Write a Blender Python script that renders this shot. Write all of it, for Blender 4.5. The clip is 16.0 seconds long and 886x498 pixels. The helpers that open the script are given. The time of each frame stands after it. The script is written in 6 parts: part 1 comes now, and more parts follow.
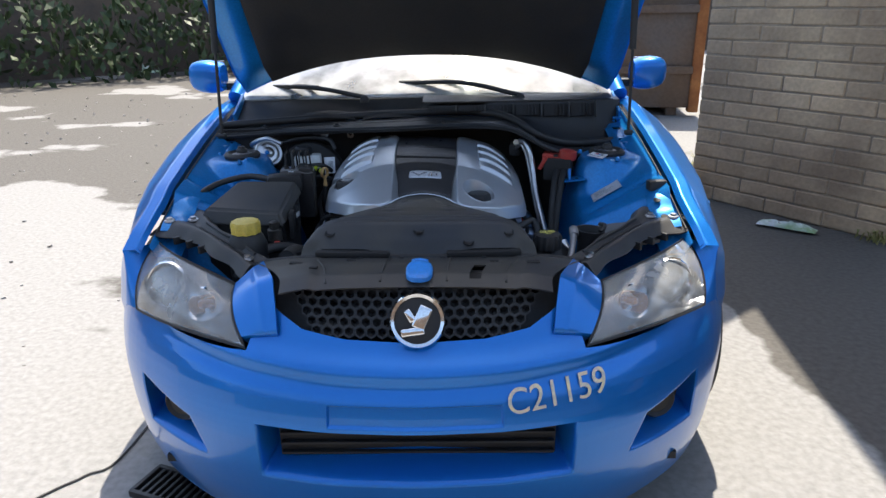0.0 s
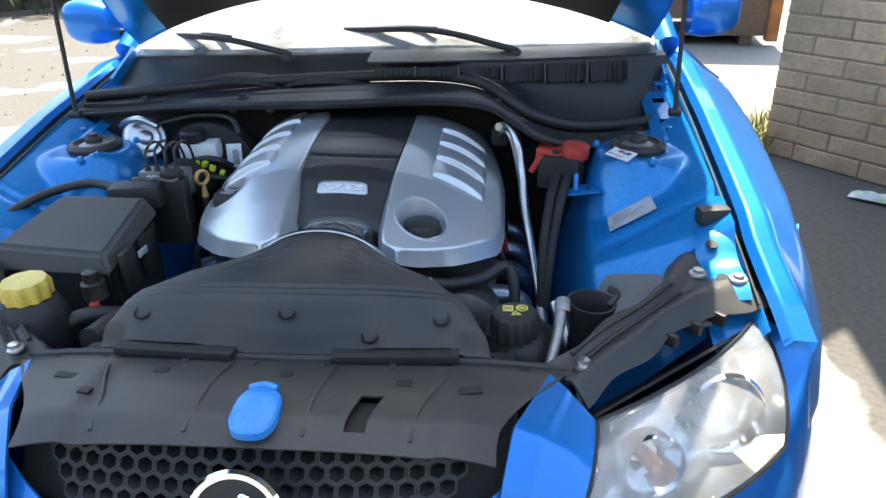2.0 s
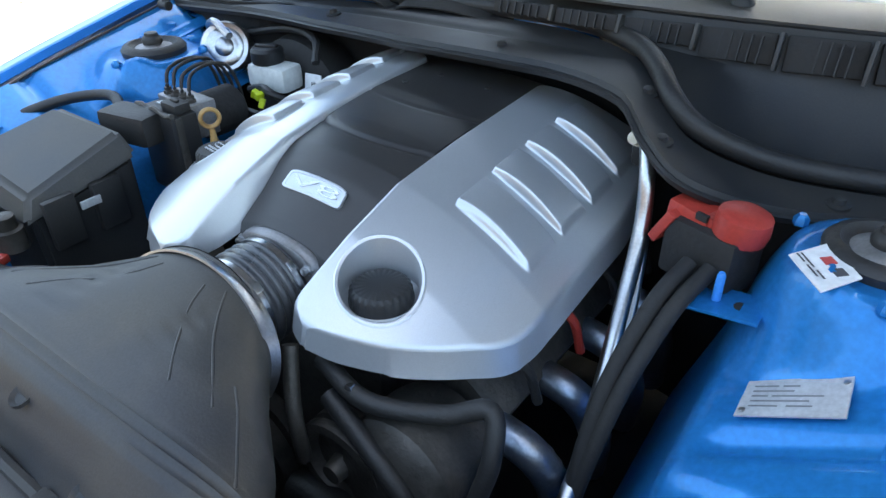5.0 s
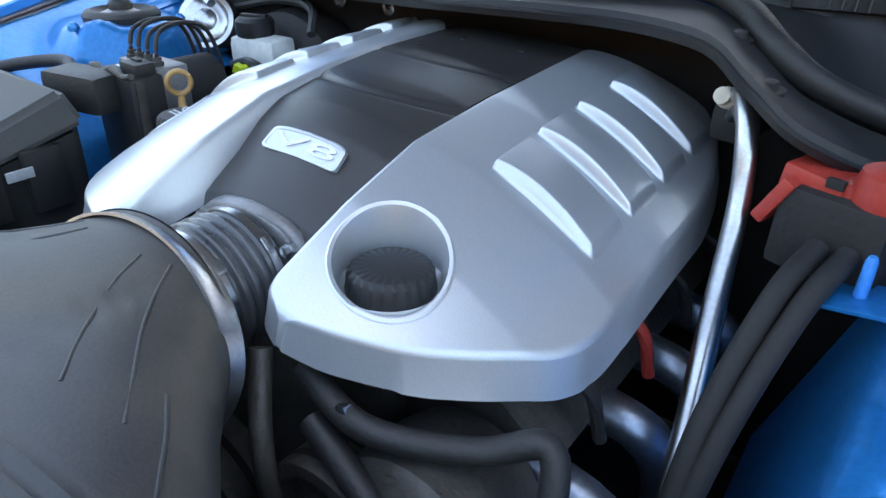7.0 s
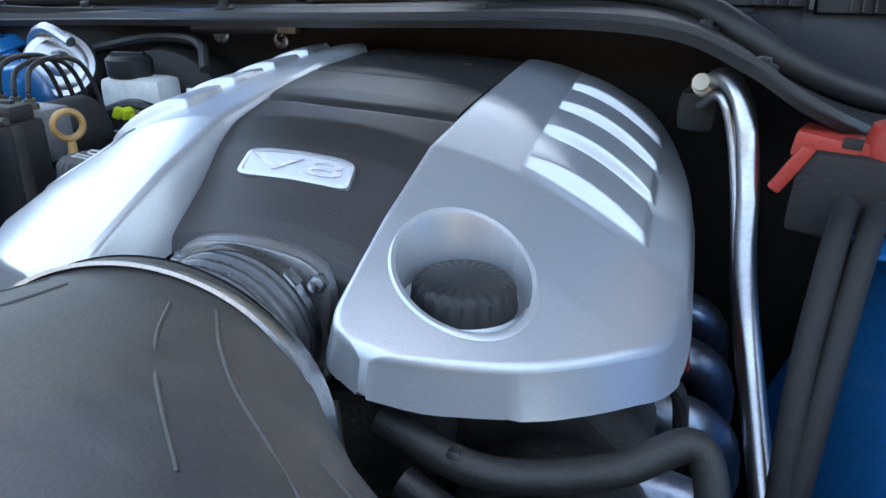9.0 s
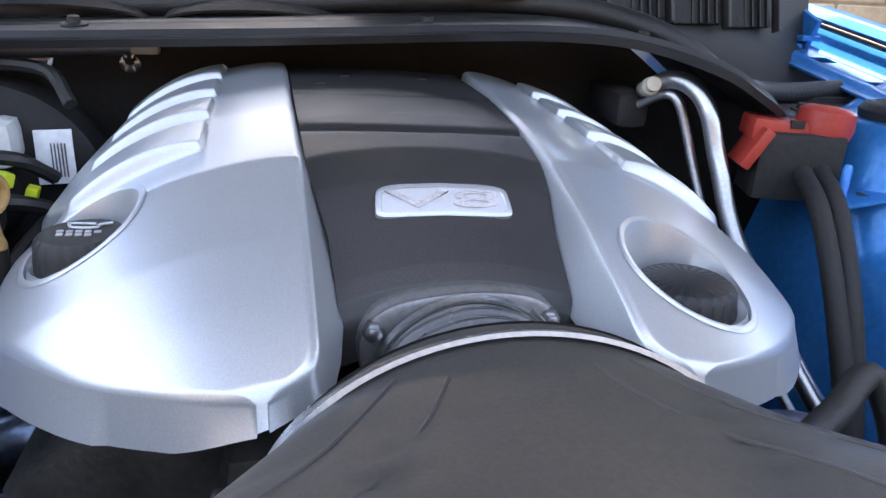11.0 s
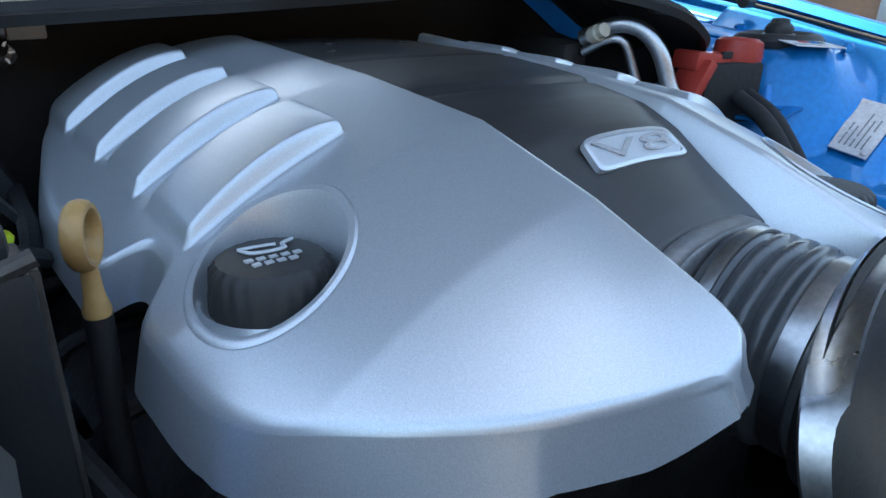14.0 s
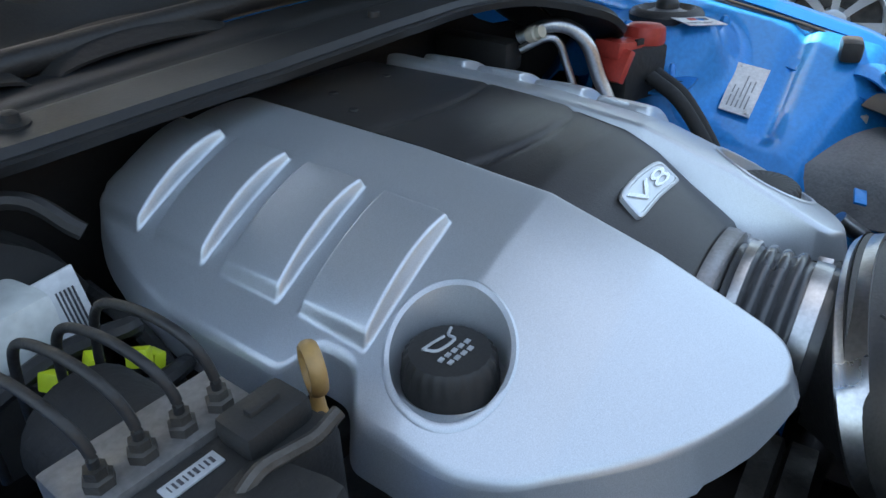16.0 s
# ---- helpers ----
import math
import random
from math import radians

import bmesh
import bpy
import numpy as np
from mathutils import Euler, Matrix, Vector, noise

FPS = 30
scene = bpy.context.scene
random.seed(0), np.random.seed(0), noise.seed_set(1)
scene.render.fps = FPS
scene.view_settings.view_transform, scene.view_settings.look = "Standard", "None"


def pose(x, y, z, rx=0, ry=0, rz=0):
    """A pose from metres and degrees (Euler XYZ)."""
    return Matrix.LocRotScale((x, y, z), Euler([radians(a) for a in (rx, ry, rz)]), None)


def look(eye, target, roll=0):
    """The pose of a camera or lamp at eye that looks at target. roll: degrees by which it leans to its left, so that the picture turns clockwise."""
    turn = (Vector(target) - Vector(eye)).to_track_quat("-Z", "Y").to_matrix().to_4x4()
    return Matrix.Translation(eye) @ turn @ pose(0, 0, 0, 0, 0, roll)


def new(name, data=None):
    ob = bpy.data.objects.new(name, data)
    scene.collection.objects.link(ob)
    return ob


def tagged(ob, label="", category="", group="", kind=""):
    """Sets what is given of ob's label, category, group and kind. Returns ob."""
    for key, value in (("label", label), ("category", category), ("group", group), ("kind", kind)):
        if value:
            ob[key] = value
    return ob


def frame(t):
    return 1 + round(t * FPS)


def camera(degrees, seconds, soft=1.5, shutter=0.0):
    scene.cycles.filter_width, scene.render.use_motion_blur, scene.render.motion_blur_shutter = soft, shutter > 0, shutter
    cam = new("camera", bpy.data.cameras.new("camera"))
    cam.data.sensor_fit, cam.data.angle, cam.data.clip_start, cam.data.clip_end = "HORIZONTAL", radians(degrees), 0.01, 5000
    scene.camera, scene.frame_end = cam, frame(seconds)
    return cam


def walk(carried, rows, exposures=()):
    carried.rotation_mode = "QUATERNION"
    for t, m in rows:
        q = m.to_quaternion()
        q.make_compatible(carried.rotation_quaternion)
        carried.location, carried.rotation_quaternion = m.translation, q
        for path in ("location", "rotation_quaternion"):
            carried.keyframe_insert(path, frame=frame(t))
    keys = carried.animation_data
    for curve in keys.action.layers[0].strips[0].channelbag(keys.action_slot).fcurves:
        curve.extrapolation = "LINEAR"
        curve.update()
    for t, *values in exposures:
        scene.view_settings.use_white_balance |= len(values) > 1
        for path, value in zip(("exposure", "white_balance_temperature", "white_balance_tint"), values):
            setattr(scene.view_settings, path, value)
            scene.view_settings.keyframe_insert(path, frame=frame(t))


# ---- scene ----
cam = camera(65.9, 16.0)
PATH = [
    (0, (0.072, -1.211, 1.365), (0.058, 0.669, 0.682), -0.6),
    (0.5, (0.073, -1.062, 1.364), (0.098, 0.802, 0.638), -0.9),
    (1, (0.14, -0.829, 1.359), (0.09, 1.021, 0.599), -1.7),
    (1.5, (0.218, -0.648, 1.366), (0.112, 1.164, 0.528), -1.5),
    (2, (0.309, -0.436, 1.342), (0.133, 1.352, 0.463), -1.7),
    (2.5, (0.39, -0.208, 1.343), (0.098, 1.507, 0.356), 0.4),
    (3, (0.494, -0.058, 1.338), (-0.119, 1.53, 0.287), -0.7),
    (3.5, (0.609, 0.083, 1.348), (-0.312, 1.473, 0.244), -0.6),
    (4, (0.625, 0.15, 1.344), (-0.367, 1.472, 0.218), -1.6),
    (6.5, (0.454, 0.352, 1.118), (-0.587, 1.747, 0.133), 0.7),
    (7, (0.454, 0.343, 1.104), (-0.576, 1.766, 0.147), 1.1),
    (7.5, (0.456, 0.322, 1.1), (-0.557, 1.781, 0.181), 1.2),
    (8, (0.46, 0.29, 1.091), (-0.525, 1.81, 0.244), 1.1),
    (8.5, (0.389, 0.305, 1.058), (-0.428, 1.943, 0.251), 2.1),
    (9, (0.274, 0.299, 1.037), (-0.306, 2.044, 0.251), 0.8),
    (11.5, (-0.195, 0.31, 1.028), (0.426, 2.076, 0.323), 2.5),
    (12, (-0.294, 0.319, 1.022), (0.5, 2.032, 0.361), 1.5),
    (12.5, (-0.339, 0.397, 0.983), (0.682, 1.978, 0.306), 0.9),
    (13, (-0.356, 0.45, 0.959), (0.775, 1.938, 0.247), 1.0),
    (13.5, (-0.356, 0.484, 0.964), (0.821, 1.946, 0.272), 1.1),
    (14, (-0.366, 0.493, 0.99), (0.836, 1.906, 0.242), 0.5),
    (14.5, (-0.431, 0.514, 1.014), (0.939, 1.753, 0.246), 0.3),
    (15, (-0.493, 0.534, 1.057), (0.953, 1.643, 0.232), 0.3),
    (15.5, (-0.52, 0.55, 1.103), (0.923, 1.597, 0.195), -1.1),
    (16, (-0.507, 0.587, 1.125), (0.911, 1.594, 0.136), -1.8),
]
EXPOSURES = [(0.0, 1.4, 7100, 9), (1.0, 1.85, 7200, 8), (2.0, 2.35, 7400, 5), (3.0, 2.7, 7800, 2), (4.0, 2.75, 8000, 2), (7.0, 2.9, 8000, 6),
             (9.0, 2.9, 8000, 6), (11.4, 3.0, 8800, 17), (12.5, 2.75, 8000, 4), (14.0, 2.3, 7200, 2), (16.0, 2.25, 8100, 4)]
walk(cam, [(t, look(eye, target, roll)) for t, eye, target, roll in PATH], EXPOSURES)

# ---------------------------------------------------------------- world and sun
SUN_TO = Vector((0.081, 0.435, 0.897)).normalized()
world = bpy.data.worlds.new("sky")
scene.world = world
world.use_nodes = True
wt = world.node_tree
wt.nodes.clear()
w_out = wt.nodes.new("ShaderNodeOutputWorld")
w_bg = wt.nodes.new("ShaderNodeBackground")
w_sky = wt.nodes.new("ShaderNodeTexSky")
w_sky.sky_type = "NISHITA"
w_sky.sun_disc = False
w_sky.sun_elevation = math.asin(SUN_TO.z)
w_sky.sun_rotation = math.atan2(SUN_TO.x, SUN_TO.y)
w_sky.dust_density = 1.5
w_bg.inputs["Strength"].default_value = 0.15
wt.links.new(w_sky.outputs[0], w_bg.inputs["Color"])
wt.links.new(w_bg.outputs[0], w_out.inputs["Surface"])
sun = new("sun", bpy.data.lights.new("sun", "SUN"))
sun.data.energy = 3.4
sun.data.angle = radians(0.53)
sun.data.color = (1.0, 0.96, 0.90)
sun.matrix_world = look(SUN_TO * 30, (0, 0, 0))

# ---------------------------------------------------------------- materials
def material(name, base, rough=0.5, metal=0.0, second=None, scale=8.0, fine=60.0, bump=0.0, coat=0.0,
             spread=0.15, spec=0.5, random_hue=0.0, transmission=0.0, world_space=False):
    """A surface whose colour wanders at two scales, with fine relief."""
    m = bpy.data.materials.new(name)
    m.use_nodes = True
    t = m.node_tree
    b = t.nodes["Principled BSDF"]
    co = t.nodes.new("ShaderNodeTexCoord")
    n1 = t.nodes.new("ShaderNodeTexNoise")
    n1.inputs["Scale"].default_value = scale
    n1.inputs["Detail"].default_value = 5
    n2 = t.nodes.new("ShaderNodeTexNoise")
    n2.inputs["Scale"].default_value = fine
    n2.inputs["Detail"].default_value = 4
    for n in (n1, n2):
        if world_space:
            where = t.nodes.new("ShaderNodeNewGeometry")
            t.links.new(where.outputs["Position"], n.inputs["Vector"])
        else:
            t.links.new(co.outputs["Object"], n.inputs["Vector"])
    second = second or tuple(c * 0.75 for c in base)
    ramp = t.nodes.new("ShaderNodeMapRange")
    ramp.inputs["From Min"].default_value = 0.5 - spread
    ramp.inputs["From Max"].default_value = 0.5 + spread
    t.links.new(n1.outputs["Fac"], ramp.inputs["Value"])
    mix = t.nodes.new("ShaderNodeMix")
    mix.data_type = "RGBA"
    mix.inputs["A"].default_value = (*base, 1)
    mix.inputs["B"].default_value = (*second, 1)
    t.links.new(ramp.outputs["Result"], mix.inputs["Factor"])
    out = mix.outputs["Result"]
    grain = t.nodes.new("ShaderNodeMix")
    grain.data_type = "RGBA"
    grain.blend_type = "MULTIPLY"
    grain.inputs["Factor"].default_value = 0.35
    t.links.new(out, grain.inputs["A"])
    g2 = t.nodes.new("ShaderNodeMapRange")
    g2.inputs["From Min"].default_value = 0.3
    g2.inputs["From Max"].default_value = 0.7
    g2.inputs["To Min"].default_value = 0.6
    g2.inputs["To Max"].default_value = 1.25
    t.links.new(n2.outputs["Fac"], g2.inputs["Value"])
    t.links.new(g2.outputs["Result"], grain.inputs["B"])
    out = grain.outputs["Result"]
    if random_hue:
        info = t.nodes.new("ShaderNodeObjectInfo")
        hs = t.nodes.new("ShaderNodeHueSaturation")
        r = t.nodes.new("ShaderNodeMapRange")
        r.inputs["To Min"].default_value = 1 - random_hue
        r.inputs["To Max"].default_value = 1 + random_hue
        t.links.new(info.outputs["Random"], r.inputs["Value"])
        t.links.new(r.outputs["Result"], hs.inputs["Value"])
        t.links.new(out, hs.inputs["Color"])
        out = hs.outputs["Color"]
    t.links.new(out, b.inputs["Base Color"])
    rr = t.nodes.new("ShaderNodeMapRange")
    rr.inputs["From Min"].default_value = 0.3
    rr.inputs["From Max"].default_value = 0.7
    rr.inputs["To Min"].default_value = max(0.02, rough * 0.85)
    rr.inputs["To Max"].default_value = min(1.0, rough * 1.15)
    t.links.new(n1.outputs["Fac"], rr.inputs["Value"])
    t.links.new(rr.outputs["Result"], b.inputs["Roughness"])
    b.inputs["Metallic"].default_value = metal
    b.inputs["Specular IOR Level"].default_value = spec
    b.inputs["Coat Weight"].default_value = coat
    b.inputs["Coat Roughness"].default_value = 0.05
    b.inputs["Transmission Weight"].default_value = transmission
    if bump:
        bp = t.nodes.new("ShaderNodeBump")
        bp.inputs["Strength"].default_value = bump
        bp.inputs["Distance"].default_value = 0.004
        t.links.new(n2.outputs["Fac"], bp.inputs["Height"])
        t.links.new(bp.outputs["Normal"], b.inputs["Normal"])
    return m


def glass_material(name, tint, gloss, rough, haze=0.0, haze_colour=(0.6, 0.6, 0.58)):
    """Thin clear sheet: see-through, with a glossy face and a little haze."""
    m = bpy.data.materials.new(name)
    m.use_nodes = True
    t = m.node_tree
    t.nodes.clear()
    out = t.nodes.new("ShaderNodeOutputMaterial")
    clear = t.nodes.new("ShaderNodeBsdfTransparent")
    clear.inputs["Color"].default_value = (*tint, 1)
    shiny = t.nodes.new("ShaderNodeBsdfGlossy")
    shiny.inputs["Roughness"].default_value = rough
    fr = t.nodes.new("ShaderNodeFresnel")
    fr.inputs["IOR"].default_value = gloss
    mix = t.nodes.new("ShaderNodeMixShader")
    t.links.new(fr.outputs[0], mix.inputs[0])
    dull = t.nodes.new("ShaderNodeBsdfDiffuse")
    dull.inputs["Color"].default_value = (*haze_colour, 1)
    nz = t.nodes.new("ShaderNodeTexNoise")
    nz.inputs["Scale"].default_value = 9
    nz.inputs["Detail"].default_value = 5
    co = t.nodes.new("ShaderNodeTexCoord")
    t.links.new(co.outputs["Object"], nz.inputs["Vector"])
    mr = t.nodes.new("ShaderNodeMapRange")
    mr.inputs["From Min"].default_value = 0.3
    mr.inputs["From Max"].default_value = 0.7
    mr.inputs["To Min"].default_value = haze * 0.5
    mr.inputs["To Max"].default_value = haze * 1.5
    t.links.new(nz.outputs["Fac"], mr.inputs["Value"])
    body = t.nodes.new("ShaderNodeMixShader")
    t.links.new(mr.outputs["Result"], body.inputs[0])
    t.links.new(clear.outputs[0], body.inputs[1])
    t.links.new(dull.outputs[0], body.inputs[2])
    t.links.new(body.outputs[0], mix.inputs[1])
    t.links.new(shiny.outputs[0], mix.inputs[2])
    t.links.new(mix.outputs[0], out.inputs["Surface"])
    return m


BLUE = material("blue_paint", (0.0, 0.165, 0.55), 0.34, 0.50, (0.0, 0.152, 0.51), 3, 900, 0.0, 0.65, spec=0.2)
BLUE_BAY = material("blue_bay_paint", (0.0, 0.195, 0.53), 0.34, 0.35, (0.0, 0.165, 0.44), 7, 140, 0.03, 0.35, spec=0.25)
BLUE_PLASTIC = material("blue_plastic", (0.02, 0.26, 0.74), 0.4, 0.0, None, 12, 200, 0.05)
SILVER = material("silver_paint", (0.560, 0.590, 0.622), 0.345, 0.62, (0.520, 0.550, 0.582), 4, 1400, 0.008, 0.12)
SILVER_RIM = material("silver_edge", (0.66, 0.67, 0.69), 0.25, 0.85, None, 6, 600)
PLASTIC = material("black_plastic", (0.016, 0.017, 0.019), 0.5, 0.0, (0.030, 0.029, 0.028), 9, 420, 0.08, spec=0.35)
PLASTIC_DUST = material("dusty_black_plastic", (0.028, 0.030, 0.034), 0.50, 0.0, (0.060, 0.055, 0.047), 6, 420, 0.07, spec=0.36)
COVER_BLACK = material("satin_black_plastic", (0.024, 0.023, 0.024), 0.42, 0.0, (0.034, 0.032, 0.031), 6, 700, 0.12)
RUBBER = material("black_rubber", (0.013, 0.013, 0.014), 0.55, 0.0, (0.022, 0.021, 0.020), 10, 220, 0.2)
DARK = material("matt_black", (0.010, 0.010, 0.011), 0.75, 0.0, (0.022, 0.020, 0.018), 12, 120, 0.3)
GREASE = material("greasy_dark_metal", (0.045, 0.042, 0.038), 0.5, 0.5, (0.11, 0.10, 0.09), 18, 160, 0.3)
STEEL = material("bare_steel", (0.55, 0.56, 0.57), 0.32, 1.0, (0.40, 0.40, 0.41), 15, 300, 0.02)
CHROME = material("chrome", (0.82, 0.83, 0.84), 0.10, 1.0, (0.74, 0.75, 0.77), 20, 300)
ALUM = material("cast_aluminium", (0.30, 0.30, 0.31), 0.5, 0.8, (0.24, 0.23, 0.225), 22, 260, 0.08)
HEADER = material("blued_steel", (0.22, 0.30, 0.42), 0.35, 0.9, (0.30, 0.31, 0.33), 14, 200, 0.1)
RED = material("red_plastic", (0.42, 0.045, 0.032), 0.42, 0.0, (0.38, 0.035, 0.025), 18, 200, 0.08)
YELLOW = material("yellow_plastic", (0.62, 0.46, 0.07), 0.45, 0.0, (0.48, 0.35, 0.06), 20, 200, 0.1)
TAN = material("tan_plastic", (0.50, 0.30, 0.11), 0.45, 0.0, (0.30, 0.17, 0.06), 25, 200, 0.1)
LIME = material("lime_clip", (0.55, 0.66, 0.03), 0.5, 0.0)
WHITE_TANK = material("milky_plastic", (0.62, 0.64, 0.62), 0.4, 0.0, (0.50, 0.52, 0.50), 10, 90, 0.05)
PAPER = material("white_label", (0.72, 0.73, 0.74), 0.5, 0.0, (0.60, 0.61, 0.62), 12, 120)
LABEL_GREY = material("grey_label", (0.54, 0.56, 0.58), 0.42, 0.3, (0.44, 0.46, 0.48), 30, 220)
FAINT_INK = material("faint_print", (0.22, 0.23, 0.25), 0.6)
INK = material("dark_print", (0.06, 0.06, 0.07), 0.6)
RED_INK = material("red_print", (0.55, 0.06, 0.06), 0.6)
YELLOW_INK = material("yellow_print", (0.62, 0.55, 0.12), 0.6)
CRAYON = material("cream_crayon", (0.72, 0.62, 0.36), 0.8, 0.0, (0.45, 0.45, 0.42), 90, 300)
HOSE = material("grey_rubber_hose", (0.055, 0.058, 0.064), 0.30, 0.0, (0.085, 0.086, 0.09), 12, 260, 0.05, coat=0.3)
GREY_FELT = material("grey_moulding", (0.11, 0.115, 0.12), 0.8, 0.0, (0.17, 0.17, 0.17), 10, 240, 0.3)
CREAM = material("cream_plastic", (0.60, 0.55, 0.44), 0.5)
LENS = glass_material("headlamp_lens", (0.95, 0.96, 0.96), 1.5, 0.06, 0.30)
# strong pale haze stands for dust and for sky glare on the glass
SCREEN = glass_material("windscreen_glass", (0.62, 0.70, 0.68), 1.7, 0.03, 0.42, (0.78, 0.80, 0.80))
REFLECTOR = material("lamp_reflector", (0.60, 0.61, 0.62), 0.22, 0.9, (0.45, 0.46, 0.48), 12, 80)
AMBER = material("amber_bulb", (0.75, 0.30, 0.10), 0.35)
MIRROR = material("mirror_glass", (0.85, 0.86, 0.87), 0.03, 1.0)
TYRE = material("tyre_rubber", (0.024, 0.024, 0.025), 0.75, 0.0, (0.040, 0.038, 0.035), 14, 90, 0.3)
CABIN = material("cabin_trim", (0.025, 0.025, 0.026), 0.7, 0.0, (0.04, 0.039, 0.038), 5, 120, 0.2)
BRICK = material("brown_block", (0.60, 0.415, 0.245), 0.92, 0.0, (0.33, 0.22, 0.135), 1.7, 42, 0.7, random_hue=0.13, world_space=True)
MORTAR = material("dark_mortar", (0.37, 0.27, 0.175), 0.95, 0.0, (0.24, 0.175, 0.12), 3, 60, 0.4)
LEAF = material("dark_leaves", (0.045, 0.075, 0.022), 0.6, 0.0, (0.022, 0.042, 0.014), 3, 20)
WEED = material("dry_weed", (0.20, 0.21, 0.05), 0.7, 0.0, (0.30, 0.26, 0.09), 6, 40)
STONE = material("pale_stone", (0.40, 0.385, 0.36), 0.9, 0.0, (0.16, 0.15, 0.14), 2.5, 60, 0.3)
RUST = material("rusty_sheet", (0.16, 0.135, 0.125), 0.8, 0.2, (0.19, 0.125, 0.085), 1.6, 26, 0.3)
ORANGE_RUST = material("orange_rust", (0.42, 0.16, 0.05), 0.8, 0.1, (0.24, 0.08, 0.03), 4, 40, 0.3)
FABRIC = material("pale_rag", (0.66, 0.68, 0.66), 0.8, 0.0, (0.30, 0.42, 0.22), 9, 60, 0.3)
SHADE_SHEET = material("grey_shade_sheet", (0.30, 0.30, 0.29), 0.6, 0.3)
GREY_CAR = material("grey_car_paint", (0.27, 0.285, 0.30), 0.3, 0.4, None, 4, 500, 0.0, 0.8)
OLD_WALL = material("weathered_brick_wall", (0.13, 0.085, 0.06), 0.9, 0.0, (0.075, 0.06, 0.05), 1.2, 14, 0.5)


def yard_material():
    """Old concrete yard: pale slabs showing through patches of grey dirt, with cracks and grit; shade east of the car
    is put into the colour.
    """
    m = bpy.data.materials.new("yard_concrete")
    m.use_nodes = True
    t = m.node_tree
    b = t.nodes["Principled BSDF"]
    co = t.nodes.new("ShaderNodeTexCoord")
    mp = t.nodes.new("ShaderNodeMapping")
    mp.inputs["Scale"].default_value = (0.50, 0.62, 1)
    mp.inputs["Location"].default_value = (1.9, 0.35, 0)
    t.links.new(co.outputs["Object"], mp.inputs["Vector"])
    big = t.nodes.new("ShaderNodeTexNoise")
    big.inputs["Scale"].default_value = 1.0
    big.inputs["Detail"].default_value = 6
    big.inputs["Roughness"].default_value = 0.55
    t.links.new(mp.outputs[0], big.inputs["Vector"])
    fine = t.nodes.new("ShaderNodeTexNoise")
    fine.inputs["Scale"].default_value = 38
    fine.inputs["Detail"].default_value = 6
    t.links.new(co.outputs["Object"], fine.inputs["Vector"])
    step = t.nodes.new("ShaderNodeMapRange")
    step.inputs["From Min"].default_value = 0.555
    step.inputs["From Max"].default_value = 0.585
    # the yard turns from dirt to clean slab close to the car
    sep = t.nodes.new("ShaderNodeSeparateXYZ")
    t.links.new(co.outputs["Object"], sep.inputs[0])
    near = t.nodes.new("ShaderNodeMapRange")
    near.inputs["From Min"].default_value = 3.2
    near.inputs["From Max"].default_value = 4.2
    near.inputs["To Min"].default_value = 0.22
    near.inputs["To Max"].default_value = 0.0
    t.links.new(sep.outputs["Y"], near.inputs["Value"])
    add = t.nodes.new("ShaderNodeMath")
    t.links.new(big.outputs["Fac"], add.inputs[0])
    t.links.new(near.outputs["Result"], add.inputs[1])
    # colour turns dark east of the car to deepen the wall's shade
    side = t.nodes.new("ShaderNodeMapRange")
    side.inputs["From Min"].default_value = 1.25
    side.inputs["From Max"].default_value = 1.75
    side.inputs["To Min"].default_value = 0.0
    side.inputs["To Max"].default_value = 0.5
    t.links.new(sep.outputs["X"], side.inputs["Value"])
    # the dark strip ends past the wall, where the ground turns paler
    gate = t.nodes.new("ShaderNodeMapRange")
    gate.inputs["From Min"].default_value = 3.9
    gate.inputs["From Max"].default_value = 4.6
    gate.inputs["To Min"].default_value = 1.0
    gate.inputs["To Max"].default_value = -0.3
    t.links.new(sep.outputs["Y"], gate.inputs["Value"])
    side_shade = t.nodes.new("ShaderNodeMath")
    side_shade.operation = "MULTIPLY"
    t.links.new(side.outputs["Result"], side_shade.inputs[0])
    t.links.new(gate.outputs["Result"], side_shade.inputs[1])
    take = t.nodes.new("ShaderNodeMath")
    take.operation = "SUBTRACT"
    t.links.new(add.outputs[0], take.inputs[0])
    t.links.new(side_shade.outputs[0], take.inputs[1])
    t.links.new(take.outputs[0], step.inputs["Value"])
    slab = t.nodes.new("ShaderNodeMix")
    slab.data_type = "RGBA"
    slab.inputs["A"].default_value = (0.15, 0.147, 0.142, 1)
    slab.inputs["B"].default_value = (0.32, 0.313, 0.303, 1)
    t.links.new(fine.outputs["Fac"], slab.inputs["Factor"])
    # one dark tone serves the dirt and the shaded side strip
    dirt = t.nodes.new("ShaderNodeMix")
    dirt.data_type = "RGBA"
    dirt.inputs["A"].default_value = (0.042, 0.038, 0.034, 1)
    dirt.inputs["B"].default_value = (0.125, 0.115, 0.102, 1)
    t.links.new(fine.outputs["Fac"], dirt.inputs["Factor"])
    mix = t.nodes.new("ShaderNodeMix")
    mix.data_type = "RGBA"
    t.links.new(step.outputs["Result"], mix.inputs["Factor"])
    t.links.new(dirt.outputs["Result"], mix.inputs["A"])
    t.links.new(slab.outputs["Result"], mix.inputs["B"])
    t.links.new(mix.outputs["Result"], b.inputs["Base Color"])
    b.inputs["Roughness"].default_value = 0.85
    bp = t.nodes.new("ShaderNodeBump")
    bp.inputs["Strength"].default_value = 0.5
    bp.inputs["Distance"].default_value = 0.01
    t.links.new(fine.outputs["Fac"], bp.inputs["Height"])
    t.links.new(bp.outputs["Normal"], b.inputs["Normal"])
    return m


